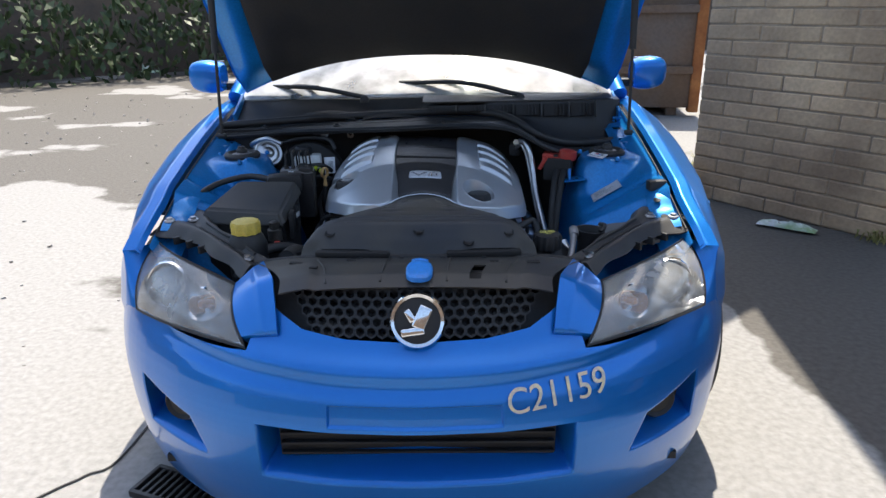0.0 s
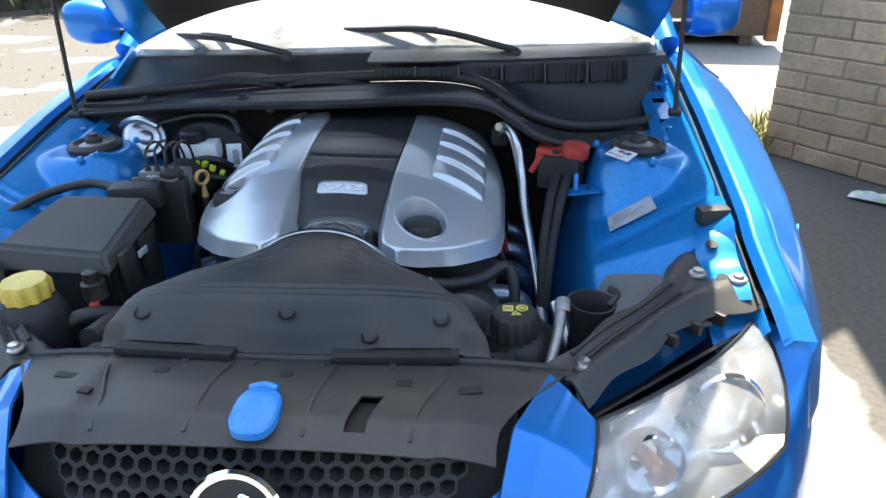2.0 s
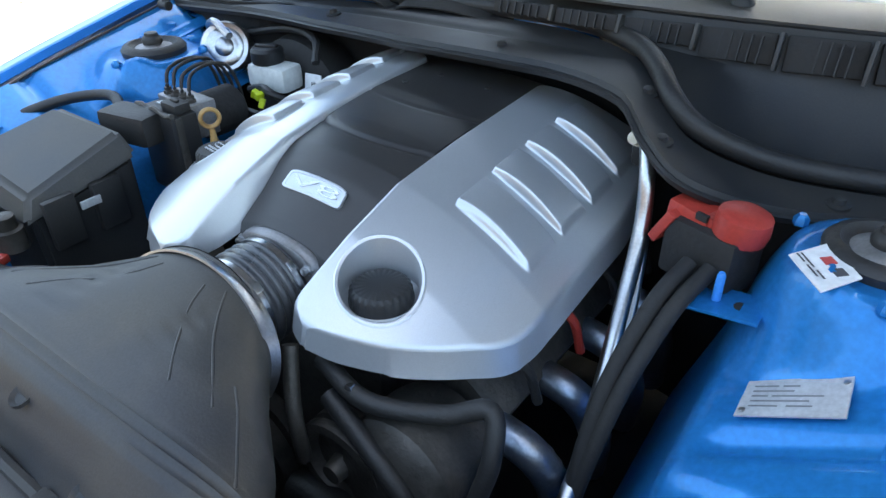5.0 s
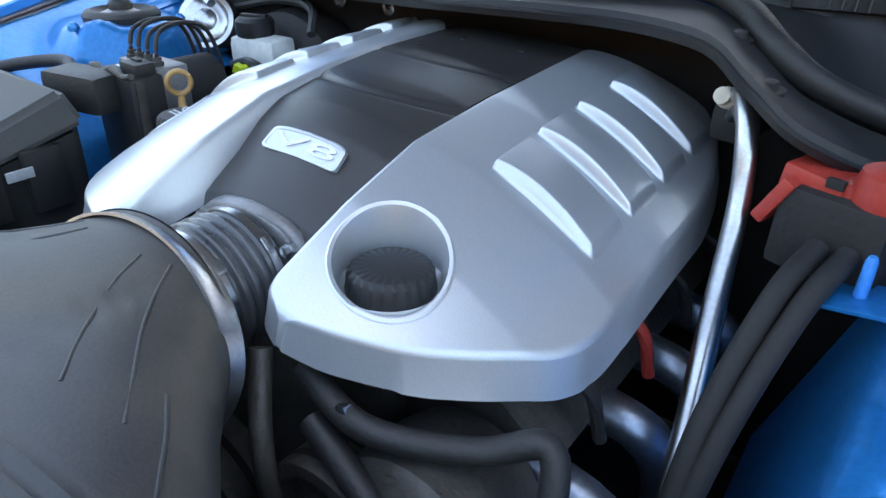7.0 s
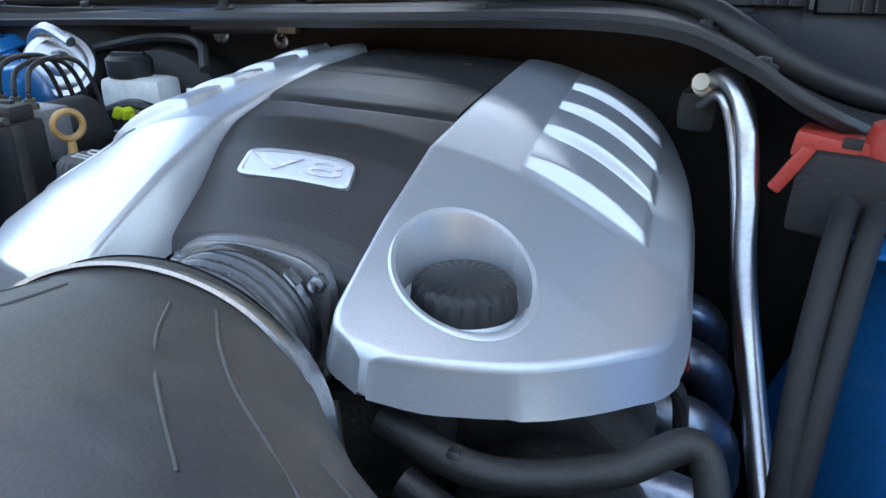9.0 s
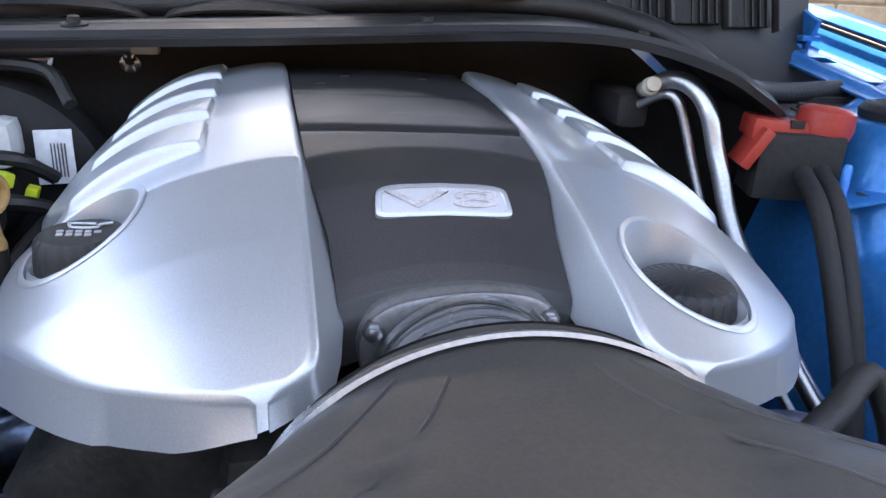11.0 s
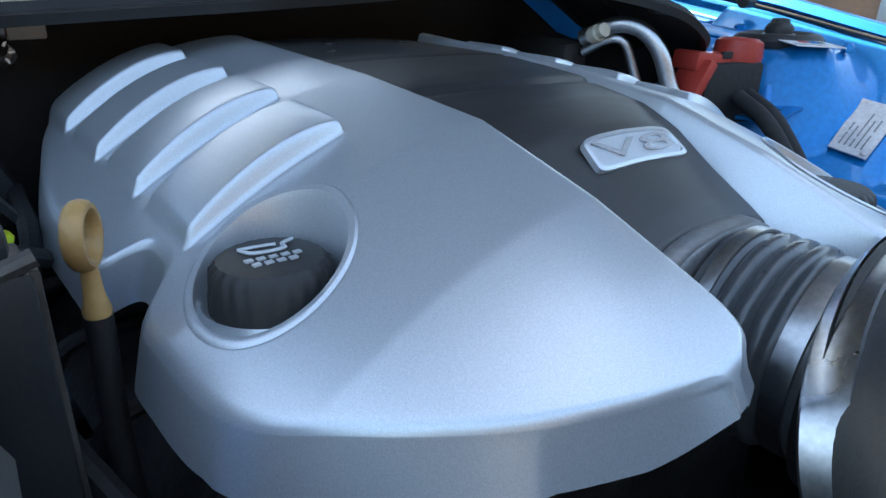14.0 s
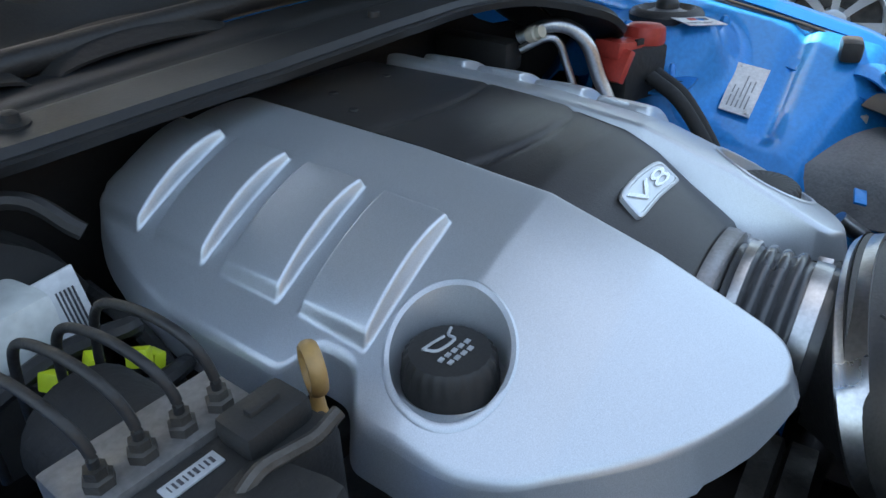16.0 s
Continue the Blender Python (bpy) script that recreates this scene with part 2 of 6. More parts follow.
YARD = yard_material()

# ---------------------------------------------------------------- mesh helpers
def part(name, bm, mat, parent=None, label="", smooth=True, sharp=40):
    """Links a bmesh as one mesh object under a thing or a part."""
    me = bpy.data.meshes.new(name)
    bmesh.ops.recalc_face_normals(bm, faces=bm.faces)
    if smooth:
        for f in bm.faces:
            f.smooth = True
        for e in bm.edges:
            if len(e.link_faces) == 2 and e.calc_face_angle(0) > radians(sharp):
                e.smooth = False
    bm.to_mesh(me)
    bm.free()
    for m in (mat if isinstance(mat, (list, tuple)) else [mat]):
        me.materials.append(m)
    ob = new(name, me)
    if parent is not None:
        ob.parent = parent
    if label:
        tagged(ob, label)
    return ob


def thing(name, label, category, group="", kind=""):
    return tagged(new(name), label, category, group, kind)


def box(bm, c, s, turn=(0, 0, 0), bevel=0.0, taper=1.0, seg=2):
    """A block at c of size s; taper narrows its top."""
    m = pose(*c, *turn)
    vs = []
    for z in (-1, 1):
        k = taper if z > 0 else 1
        for x, y in ((-1, -1), (1, -1), (1, 1), (-1, 1)):
            vs.append(bm.verts.new(m @ Vector((x * s[0] / 2 * k, y * s[1] / 2 * k, z * s[2] / 2))))
    fs = [(0, 3, 2, 1), (4, 5, 6, 7), (0, 1, 5, 4), (1, 2, 6, 5), (2, 3, 7, 6), (3, 0, 4, 7)]
    faces = [bm.faces.new([vs[i] for i in f]) for f in fs]
    if bevel:
        edges = list({e for f in faces for e in f.edges})
        bmesh.ops.bevel(bm, geom=edges, offset=bevel, segments=seg, profile=0.6, affect="EDGES")
    return bm


def rings(bm, loops, close_u=True, cap=True):
    """Skins a list of loops of equal length."""
    vv = [[bm.verts.new(p) for p in lp] for lp in loops]
    n = len(vv[0])
    for a, b in zip(vv, vv[1:]):
        for i in range(n if close_u else n - 1):
            j = (i + 1) % n
            bm.faces.new((a[i], a[j], b[j], b[i]))
    if cap and close_u:
        bm.faces.new(vv[0][::-1])
        bm.faces.new(vv[-1])
    return bm


def lathe(bm, c, axis, profile, seg=32, cap=True):
    """Turns (radius, height) pairs round an axis through c."""
    q = Vector(axis).normalized().to_track_quat("Z", "Y").to_matrix()
    c = Vector(c)
    loops = [[c + q @ Vector((r * math.cos(a), r * math.sin(a), h)) for a in [2 * math.pi * i / seg for i in range(seg)]]
             for r, h in profile]
    return rings(bm, loops, True, cap)


def spline(pts, n=8):
    """Smooth points through a few control points."""
    P = [Vector(p) for p in pts]
    P = [P[0] * 2 - P[1]] + P + [P[-1] * 2 - P[-2]]
    out = []
    for i in range(1, len(P) - 2):
        for k in range(n):
            t = k / n
            a, b, c, d = P[i - 1], P[i], P[i + 1], P[i + 2]
            out.append(0.5 * ((2 * b) + (c - a) * t + (2 * a - 5 * b + 4 * c - d) * t * t + (3 * b - a - 3 * c + d) * t ** 3))
    out.append(P[-2])
    return out


def tube(bm, pts, r, seg=12, n=8, ribs=0.0, rib_every=2):
    """A round bar or hose along control points; ribs make it corrugated."""
    line = spline(pts, n) if len(pts) > 2 else [Vector(p) for p in pts]
    loops = []
    up = Vector((0, 0, 1))
    for i, p in enumerate(line):
        d = (line[min(i + 1, len(line) - 1)] - line[max(i - 1, 0)]).normalized()
        s = d.cross(up)
        if s.length < 0.05:
            s = d.cross(Vector((0, 1, 0)))
        s.normalize()
        u = s.cross(d)
        rr = r + (ribs if (i // rib_every) % 2 else 0)
        loops.append([p + (s * math.cos(a) + u * math.sin(a)) * rr for a in [2 * math.pi * k / seg for k in range(seg)]])
    return rings(bm, loops)


def strip(bm, pts, width, thick, n=8, side=Vector((1, 0, 0))):
    """A flat band along control points."""
    line = spline(pts, n)
    loops = []
    for i, p in enumerate(line):
        d = (line[min(i + 1, len(line) - 1)] - line[max(i - 1, 0)]).normalized()
        s = (side - d * side.dot(d)).normalized()
        u = s.cross(d)
        loops.append([p + s * a * width / 2 + u * b * thick / 2 for a, b in ((-1, -1), (1, -1), (1, 1), (-1, 1))])
    return rings(bm, loops)


def sheet(bm, f, us, vs, thick=0.0, keep=None, normal=None):
    """A surface f(u, v) over two lists, with thickness along -normal."""
    P = [[Vector(f(u, v)) for v in vs] for u in us]
    V = [[bm.verts.new(p) for p in row] for row in P]
    faces = []
    for i in range(len(us) - 1):
        for j in range(len(vs) - 1):
            if keep is None or keep((us[i] + us[i + 1]) / 2, (vs[j] + vs[j + 1]) / 2):
                faces.append(bm.faces.new((V[i][j], V[i + 1][j], V[i + 1][j + 1], V[i][j + 1])))
    loose = [v for v in bm.verts if not v.link_faces]
    bmesh.ops.delete(bm, geom=loose, context="VERTS")
    if thick:
        bmesh.ops.recalc_face_normals(bm, faces=bm.faces)
        bmesh.ops.solidify(bm, geom=list(bm.faces), thickness=thick)
    return bm


def span(a, b, n):
    return [a + (b - a) * i / (n - 1) for i in range(n)]


def lerp(x, xs, ys):
    return float(np.interp(x, xs, ys))


def smooth01(t):
    t = min(1, max(0, t))
    return t * t * (3 - 2 * t)


def B():
    return bmesh.new()


def write(name, body, m, size, mat, parent, depth=0.0006, label=""):
    """Lettering with the built-in font, turned into a mesh."""
    cu = bpy.data.curves.new(name, "FONT")
    cu.body, cu.size, cu.extrude = body, size, depth
    cu.align_x, cu.align_y = "CENTER", "CENTER"
    tmp = new("lettering", cu)
    dg = bpy.context.evaluated_depsgraph_get()
    me = bpy.data.meshes.new_from_object(tmp.evaluated_get(dg))
    bpy.data.objects.remove(tmp)
    me.name = name
    me.materials.clear()
    me.materials.append(mat)
    ob = new(name, me)
    ob.parent = parent
    ob.matrix_basis = m
    if label:
        tagged(ob, label)
    return ob


def bars(bm, m, rows, w, h, gap):
    """Short plain bars in rows, standing for small print."""
    for r, cuts in enumerate(rows):
        x = -w / 2
        for k, c in enumerate(cuts):
            if k % 2 == 0:
                vs = [m @ Vector((x, -r * gap - h / 2, 0.0005)), m @ Vector((x + c * w, -r * gap - h / 2, 0.0005)),
                      m @ Vector((x + c * w, -r * gap + h / 2, 0.0005)), m @ Vector((x, -r * gap + h / 2, 0.0005))]
                bm.faces.new([bm.verts.new(v) for v in vs])
            x += c * w
    return bm

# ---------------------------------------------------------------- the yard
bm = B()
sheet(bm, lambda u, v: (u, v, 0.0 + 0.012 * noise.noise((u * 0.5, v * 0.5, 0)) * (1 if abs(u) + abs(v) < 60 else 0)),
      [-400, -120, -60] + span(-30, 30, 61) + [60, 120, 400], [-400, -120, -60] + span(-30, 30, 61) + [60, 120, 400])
ground = tagged(part("ground", bm, YARD), "pale worn concrete yard with grey dirt patches and a strip coloured dark for shade", "ground", kind="structure")

# block wall beside the car: core of mortar, blocks proud of it
W0, W1 = Vector((1.85, 3.68, 0)), Vector((3.25, 1.78 + 0.0, 0))
W_DIR = (W1 - W0).normalized()
W_OUT = Vector((W_DIR.y, -W_DIR.x, 0))
WALL_LEN, WALL_H = 1.35, 4.0
bm = B()
ang = math.degrees(math.atan2(W_DIR.y, W_DIR.x))
wc = W0 + W_DIR * WALL_LEN / 2 - W_OUT * 0.12
box(bm, (wc.x, wc.y, WALL_H / 2), (WALL_LEN - 0.02, 0.212, WALL_H), (0, 0, ang))
block_wall = tagged(part("wall_east", bm, MORTAR, smooth=False), "brown weathered block wall with dark mortar joints", "wall", kind="structure")
# unseen roof added overhead, its outline fitted to the shadow on the ground
bm = B()
shade_pts = [(1.88, 3.71), (1.76, 2.65), (1.74, 2.43), (1.62, 0.3), (9, 0.3), (9, 5.5), (1.40, 5.5), (1.40, 3.31)]
lo = [bm.verts.new((x, y, WALL_H)) for x, y in shade_pts]
hi = [bm.verts.new((x, y, WALL_H + 0.15)) for x, y in shade_pts]
bm.faces.new(lo[::-1]), bm.faces.new(hi)
for i in range(len(lo)):
    j = (i + 1) % len(lo)
    bm.faces.new((lo[i], lo[j], hi[j], hi[i]))
tagged(part("shade_roof", bm, SHADE_SHEET, smooth=False), "unseen grey sheet roof added to cast the shadow beside the car", "roof", kind="structure")

# far wall with hedge before it
def far_wall(name, a, b, h, mat, label):
    a, b = Vector(a), Vector(b)
    d = b - a
    bm = B()
    box(bm, ((a.x + b.x) / 2, (a.y + b.y) / 2, h / 2), (d.length, 0.25, h), (0, 0, math.degrees(math.atan2(d.y, d.x))), 0.01)
    return tagged(part(name, bm, mat, smooth=False), label, "wall", kind="structure")


far_wall("wall_north", (-14, 8.0, 0), (4.5, 21.0, 0), 3.2, OLD_WALL, "dark weathered brick boundary wall behind the hedge")
far_wall("wall_northeast", (4.5, 21.0, 0), (14, 13.0, 0), 3.2, OLD_WALL, "dark weathered brick boundary wall")

# unseen walls added behind and beside the camera to darken low-sky reflections
far_wall("unseen_wall_south", (-16, -9.5, 0), (12, -9.5, 0), 4.2, OLD_WALL, "unseen dark brick wall added behind the camera to block low sky")
far_wall("unseen_wall_west", (-16, -9.5, 0), (-14, 8.0, 0), 3.2, OLD_WALL, "dark weathered brick boundary wall")
far_wall("unseen_wall_far_east", (12, -9.5, 0), (14, 13.0, 0), 3.6, OLD_WALL, "unseen dark brick wall added on the east to block low sky")
random.seed(4)
bm = B()
for i in range(5200):
    s = random.random()
    base = Vector((-13.6 + 17.5 * s, 7.7 + 12.3 * s, 0))
    off = Vector((0.575, -0.818, 0)) * (0.2 + random.random() ** 0.7 * 1.0)
    hmax = 1.5 + 0.5 * noise.noise((s * 14, 2, 0)) + 0.35 * noise.noise((s * 40, 7, 0))
    p = base + off + Vector((0, 0, random.random() ** 0.8 * hmax))
    r = 0.05 + random.random() * 0.09
    q = Euler((random.uniform(0, 6), random.uniform(0, 6), random.uniform(0, 6))).to_matrix()
    vs = [bm.verts.new(p + q @ Vector(k) * r) for k in ((-1, 0, 0), (0, -0.5, 0.15), (1, 0, 0), (0, 0.5, 0.15))]
    bm.faces.new((vs[0], vs[1], vs[3])), bm.faces.new((vs[1], vs[2], vs[3]))
tagged(part("hedge", bm, LEAF, smooth=False), "dark green overgrown shrubs along the far wall", "hedge", kind="stuff")

# rusty skip bin
bin_ob = thing("skip_bin", "large rusty brown steel skip bin with orange corner post", "skip bin")
bm = B()
box(bm, (0, 0, 1.1), (2.0, 1.4, 2.0), (0, 0, 0), 0.02)
part("body", bm, RUST, bin_ob)
for z in (0.55, 1.25, 1.95):
    bm = B()
    box(bm, (0, -0.73, z), (1.98, 0.06, 0.09), (0, 0, 0), 0.01)
    part("rib", bm, RUST, bin_ob)
bm = B()
box(bm, (1.04, -0.66, 1.15), (0.12, 0.16, 2.2), (0, 0, 0), 0.015)
part("corner_post", bm, ORANGE_RUST, bin_ob, "orange rusted corner post")
for x in (-0.8, 0.8):
    bm = B()
    box(bm, (x, 0, 0.06), (0.12, 1.3, 0.12), (0, 0, 0), 0.01)
    part("skid", bm, RUST, bin_ob)
bin_ob.matrix_basis = pose(2.15, 8.1, 0, 0, 0, -8)

# litter on the yard
def rag(name, loc, size, mat, label, cat, seed):
    bm = B()
    sheet(bm, lambda u, v: (u * size[0], v * size[1], 0.004 + size[2] * max(0, 0.5 + noise.noise((u * 3 + seed, v * 3, seed))) * (1 - max(abs(u), abs(v)) ** 3)),
          span(-1, 1, 15), span(-1, 1, 9), 0.003)
    ob = tagged(part(name, bm, mat), label, cat)
    ob.matrix_basis = pose(*loc, 0, 0, -38)
    return ob


rag("plastic_bag", (2.19, 2.86, 0.012), (0.17, 0.045, 0.05), FABRIC, "crumpled white and green plastic bag on the ground by the wall", "litter", 3.3)
rag("rag", (-6.3, 13.6, 0.012), (0.35, 0.2, 0.45), FABRIC, "crumpled pale cloth lying on the far yard edge", "litter", 8.1)

def tufts(name, spots, label, seed):
    random.seed(seed)
    bm = B()
    for (cx, cy, n_, r_, h_) in spots:
        for k in range(n_):
            a = random.uniform(0, 6.28)
            x, y = cx + r_ * random.gauss(0, 0.5), cy + r_ * random.gauss(0, 0.5)
            d = Vector((math.cos(a), math.sin(a), 0))
            w_ = Vector((-d.y, d.x, 0)) * 0.005
            hh = h_ * random.uniform(0.4, 1)
            base = Vector((x, y, 0.0))
            m1, tip = base + d * hh * 0.25 + Vector((0, 0, hh * 0.6)), base + d * hh * 0.7 + Vector((0, 0, hh * 0.9))
            v = [bm.verts.new(q) for q in (base - w_, base + w_, m1 + w_ * 0.8, m1 - w_ * 0.8, tip)]
            bm.faces.new((v[0], v[1], v[2], v[3])), bm.faces.new((v[3], v[2], v[4]))
    return tagged(part(name, bm, WEED, smooth=False), label, "weeds", kind="stuff")


tufts("weeds", [(1.84, 3.72, 90, 0.10, 0.22), (1.90, 3.9, 70, 0.12, 0.25), (2.62, 2.62, 50, 0.07, 0.10), (2.1, 4.3, 60, 0.15, 0.2)], "yellow-green weeds at the foot of the wall", 3)
random.seed(12)
bm = B()
for k in range(300):
    x, y = random.uniform(-7.5, -1.05), random.uniform(-0.3, 10)
    r_ = random.uniform(0.003, 0.010) * (1 + 0.08 * y)
    box(bm, (x, y, r_ * 0.3), (r_ * 2, r_ * random.uniform(0.8, 1.8), r_), (random.uniform(-20, 20), random.uniform(-20, 20), random.uniform(0, 180)))
tagged(part("gravel", bm, STONE, smooth=False), "scattered small stones and crumbs of concrete", "gravel", kind="stuff")
bm = B()
strip(bm, [(-1.55, -0.10, 0.0), (-1.148, 0.417, 0.001), (-1.051, 0.524, 0.001), (-0.970, 0.680, 0.001), (-0.95, 1.6, 0.0)], 0.007, 0.003, 6)
tagged(part("slab_joint", bm, DARK, ground), "dark joint between concrete slabs")
grate = thing("drain_grate", "black slotted plastic grate lying on the ground", "grate")
bm = B()
for a_, b_ in ((0, -0.06), (0, 0.06)):
    box(bm, (a_, b_, 0.012), (0.30, 0.014, 0.022), (0, 0, 0), 0.003)
for a_ in (-0.145, 0.145):
    box(bm, (a_, 0, 0.012), (0.014, 0.12, 0.022), (0, 0, 0), 0.003)
part("frame", bm, RUBBER, grate)
for k in range(11):
    bm = B()
    box(bm, (-0.12 + 0.024 * k, 0, 0.012), (0.010, 0.112, 0.016), (0, 0, 0), 0.002)
    part("slat", bm, RUBBER, grate)
grate.matrix_basis = pose(-0.705, 0.434, 0.004, 0, 0, -20)

# ---------------------------------------------------------------- the car
car = thing("car", "bright blue sedan with open bonnet parked on the yard", "car")


def front_y(x, z):
    """How far back the nose lies at half-width x and height z, eased over a hand's width."""
    rise = sum(lerp(z + d, [0.15, 0.25, 0.36, 0.5, 0.6, 0.65, 0.70, 0.80], [0.10, 0.045, 0.015, 0.0, 0.035, 0.085, 0.125, 0.19]) for d in (-0.036, -0.018, 0.0, 0.018, 0.036))
    sweep = sum(lerp(abs(x + d), [0, 0.2, 0.37, 0.5, 0.6, 0.716, 0.8, 0.86, 0.905], [0, 0.012, 0.05, 0.11, 0.18, 0.285, 0.41, 0.56, 0.80]) for d in (-0.05, -0.03, -0.01, 0.01, 0.03, 0.05))
    return rise / 5 + sweep / 6


def bumper_shape(x, z):
    ax = abs(x)
    dy = 0.0
    # centre intake, fog lamp pockets and number plate flat
    if ax < 0.352 and 0.360 < z < 0.505:
        k = min((0.352 - ax) / 0.035, (0.505 - z) / 0.014, (z - 0.360) / 0.05, 1)
        dy += 0.10 * smooth01(k)
    fx = 0.488 + max(0, z - 0.385) * 0.40
    top = 0.474 + 0.28 * (ax - 0.52)
    k = min((ax - fx) / 0.030, (0.678 - ax) / 0.022, (top - z) / 0.022, (z - 0.376) / 0.035)
    if k > 0:
        dy += 0.085 * smooth01(min(1, k))
    if ax < 0.188 and 0.514 < z < 0.562:
        k = min((0.188 - ax) / 0.005, (0.562 - z) / 0.005, (z - 0.514) / 0.005, 1)
        dy += 0.007 * k
    # rolled lip that runs under the grille and up below the lamps
    dy -= 0.015 * math.exp(-((z - 0.626 - 0.11 * ax * ax) / 0.021) ** 2) * smooth01((0.72 - ax) / 0.2)
    dy += 0.006 * math.exp(-((z - 0.592 - 0.11 * ax * ax) / 0.016) ** 2) * smooth01((0.62 - ax) / 0.2)
    return (x, front_y(x, z) + dy, z)


def nose_top(ax):
    return lerp(ax, [0, 0.15, 0.25, 0.30, 0.345, 0.3725, 0.6, 0.74, 0.80, 0.905], [0.672, 0.676, 0.690, 0.715, 0.745, 0.648, 0.64, 0.64, 0.70, 0.76])


us = sorted(set([round(x * s, 4) for x in span(0, 0.905, 210) + [0.183, 0.188, 0.352, 0.317, 0.655, 0.635] for s in (-1, 1)]))
bm = B()
rows_z = sorted(set([round((z - 0.17) / 0.47, 5) for z in span(0.17, 0.64, 130) + [0.360, 0.41, 0.491, 0.505, 0.514, 0.519, 0.557, 0.562, 0.376, 0.411, 0.47, 0.49]]))
sheet(bm, lambda u, v: bumper_shape(u, 0.17 + 0.47 * v if v <= 1 else 0.64 + (max(0.646, nose_top(abs(u))) - 0.64) * (v - 1)), us, rows_z + span(1.1, 2, 10), 0.004)
bumper = part("bumper", bm, BLUE, car, "bright blue painted front bumper", sharp=50)
bm = B()
box(bm, (0, 0.118, 0.436), (0.63, 0.02, 0.118), (0, 0, 0), 0.004)
part("lower_grille", bm, DARK, bumper, "black lower intake")
for i in range(4):
    bm = B()
    box(bm, (0, 0.10, 0.398 + 0.026 * i), (0.62, 0.012, 0.006), (0, 0, 0), 0.002)
    part("grille_bar", bm, DARK, bumper)
for s in (-1, 1):
    fy = front_y(0.575, 0.45)
    fb = B()
    lathe(fb, (s * 0.575, fy + 0.062, 0.450), (s * 0.25, -1, 0), [(0.04, 0), (0.045, 0.012), (0.038, 0.02), (0.03, 0.012)], 24)
    part("fog_lamp", fb, PLASTIC, bumper, "dark round fog lamp")
    fb = B()
    sheet(fb, lambda u, v: (s * (0.500 + 0.06 * v + (0.150 - 0.06 * v) * u), front_y(0.500 + 0.06 * v + (0.150 - 0.06 * v) * u, 0.415 + 0.09 * v) + 0.068, 0.415 + 0.09 * v), span(0, 1, 8), span(0, 1, 6), 0.004)
    part("fog_surround", fb, DARK, bumper, "black fog lamp surround")
bm = B()
sheet(bm, lambda u, v: (u, front_y(u, 0.15) + 0.04 + 0.05 * v, 0.17 - 0.03 * v), span(-0.82, 0.82, 40), [0, 1], 0.004)
part("lip", bm, PLASTIC, bumper, "black lower lip")

# crayon marking
mk = write("marking", "C21159", pose(0.305, -0.0, 0.578, 78, 0, 14), 0.072, CRAYON, bumper, 0.0008, "hand-written cream crayon number")
m_mk = pose(0.306, front_y(0.30, 0.575) - 0.004, 0.573, 73, -5, 13) @ Matrix.Shear("XY", 4, (0.0, 0.0))
for v in mk.data.vertices:
    p = m_mk @ v.co
    v.co = (p.x, bumper_shape(p.x, p.z)[1] - 0.007 - 0.8 * v.co.z, p.z)
mk.matrix_basis = Matrix.Identity(4)

# grille, honeycomb of hexagons
def grille_pt(x, v):
    z = 0.672 + v * 0.104
    return Vector((x, front_y(x, z) + 0.025, z))


bm = B()
P = 0.0245
for row in range(6):
    for col in range(-15, 16):
        x = (col + (0.5 if row % 2 else 0)) * P
        v = (row + 0.5) / 6
        if abs(x) > 0.235 + 0.075 * v:
            continue
        outer, inner, deep = [], [], []
        for k in range(6):
            a = math.pi / 3 * k + math.pi / 6
            ux, uv = math.cos(a), math.sin(a)
            outer.append(grille_pt(x + ux * P * 0.56, v + uv * 0.115))
            inner.append(grille_pt(x + ux * P * 0.43, v + uv * 0.082))
            deep.append(grille_pt(x + ux * P * 0.40, v + uv * 0.075) + Vector((0, 0.02, 0)))
        rings(bm, [outer, inner, deep], True, False)
grille = part("grille", bm, PLASTIC, car, "black plastic honeycomb grille", smooth=False)
bm = B()
sheet(bm, lambda u, v: grille_pt(u, v) + Vector((0, 0.024, 0)), span(-0.33, 0.33, 20), span(-0.02, 1.05, 6), 0.004)
part("backing", bm, DARK, grille)

# round badge, plain shapes
bm = B()
bc, bax = Vector((0.006, 0.112, 0.722)), Vector((0, -1, 0.42))
lathe(bm, bc, bax, [(0.0575, 0), (0.060, 0.004), (0.057, 0.010), (0.050, 0.008), (0.049, 0.002)], 48)
badge = part("badge", bm, CHROME, car, "round chrome badge on the grille")
bm = B()
lathe(bm, bc, bax, [(0.0495, 0.001), (0.049, 0.004), (0.03, 0.005)], 40)
part("badge_field", bm, PLASTIC, badge)
bm = B()
face_up = bax.normalized().to_track_quat("Z", "Y").to_matrix()
for (cx, cy, w, h, turn) in ((0.010, 0.006, 0.030, 0.052, -24), (-0.010, -0.024, 0.052, 0.018, 8), (-0.016, 0.010, 0.016, 0.030, 30)):
    raised = B()
    box(raised, (0, 0, 0), (w, h, 0.012), (0, 0, turn), 0.005, 1.0, 3)
    for v in raised.verts:
        v.co = bc + face_up @ (v.co + Vector((cx, cy, 0.006)))
    flat = bpy.data.meshes.new("raised")
    raised.to_mesh(flat)
    raised.free()
    bm.from_mesh(flat)
    bpy.data.meshes.remove(flat)
part("badge_emblem", bm, CHROME, badge, "plain raised chrome shapes")

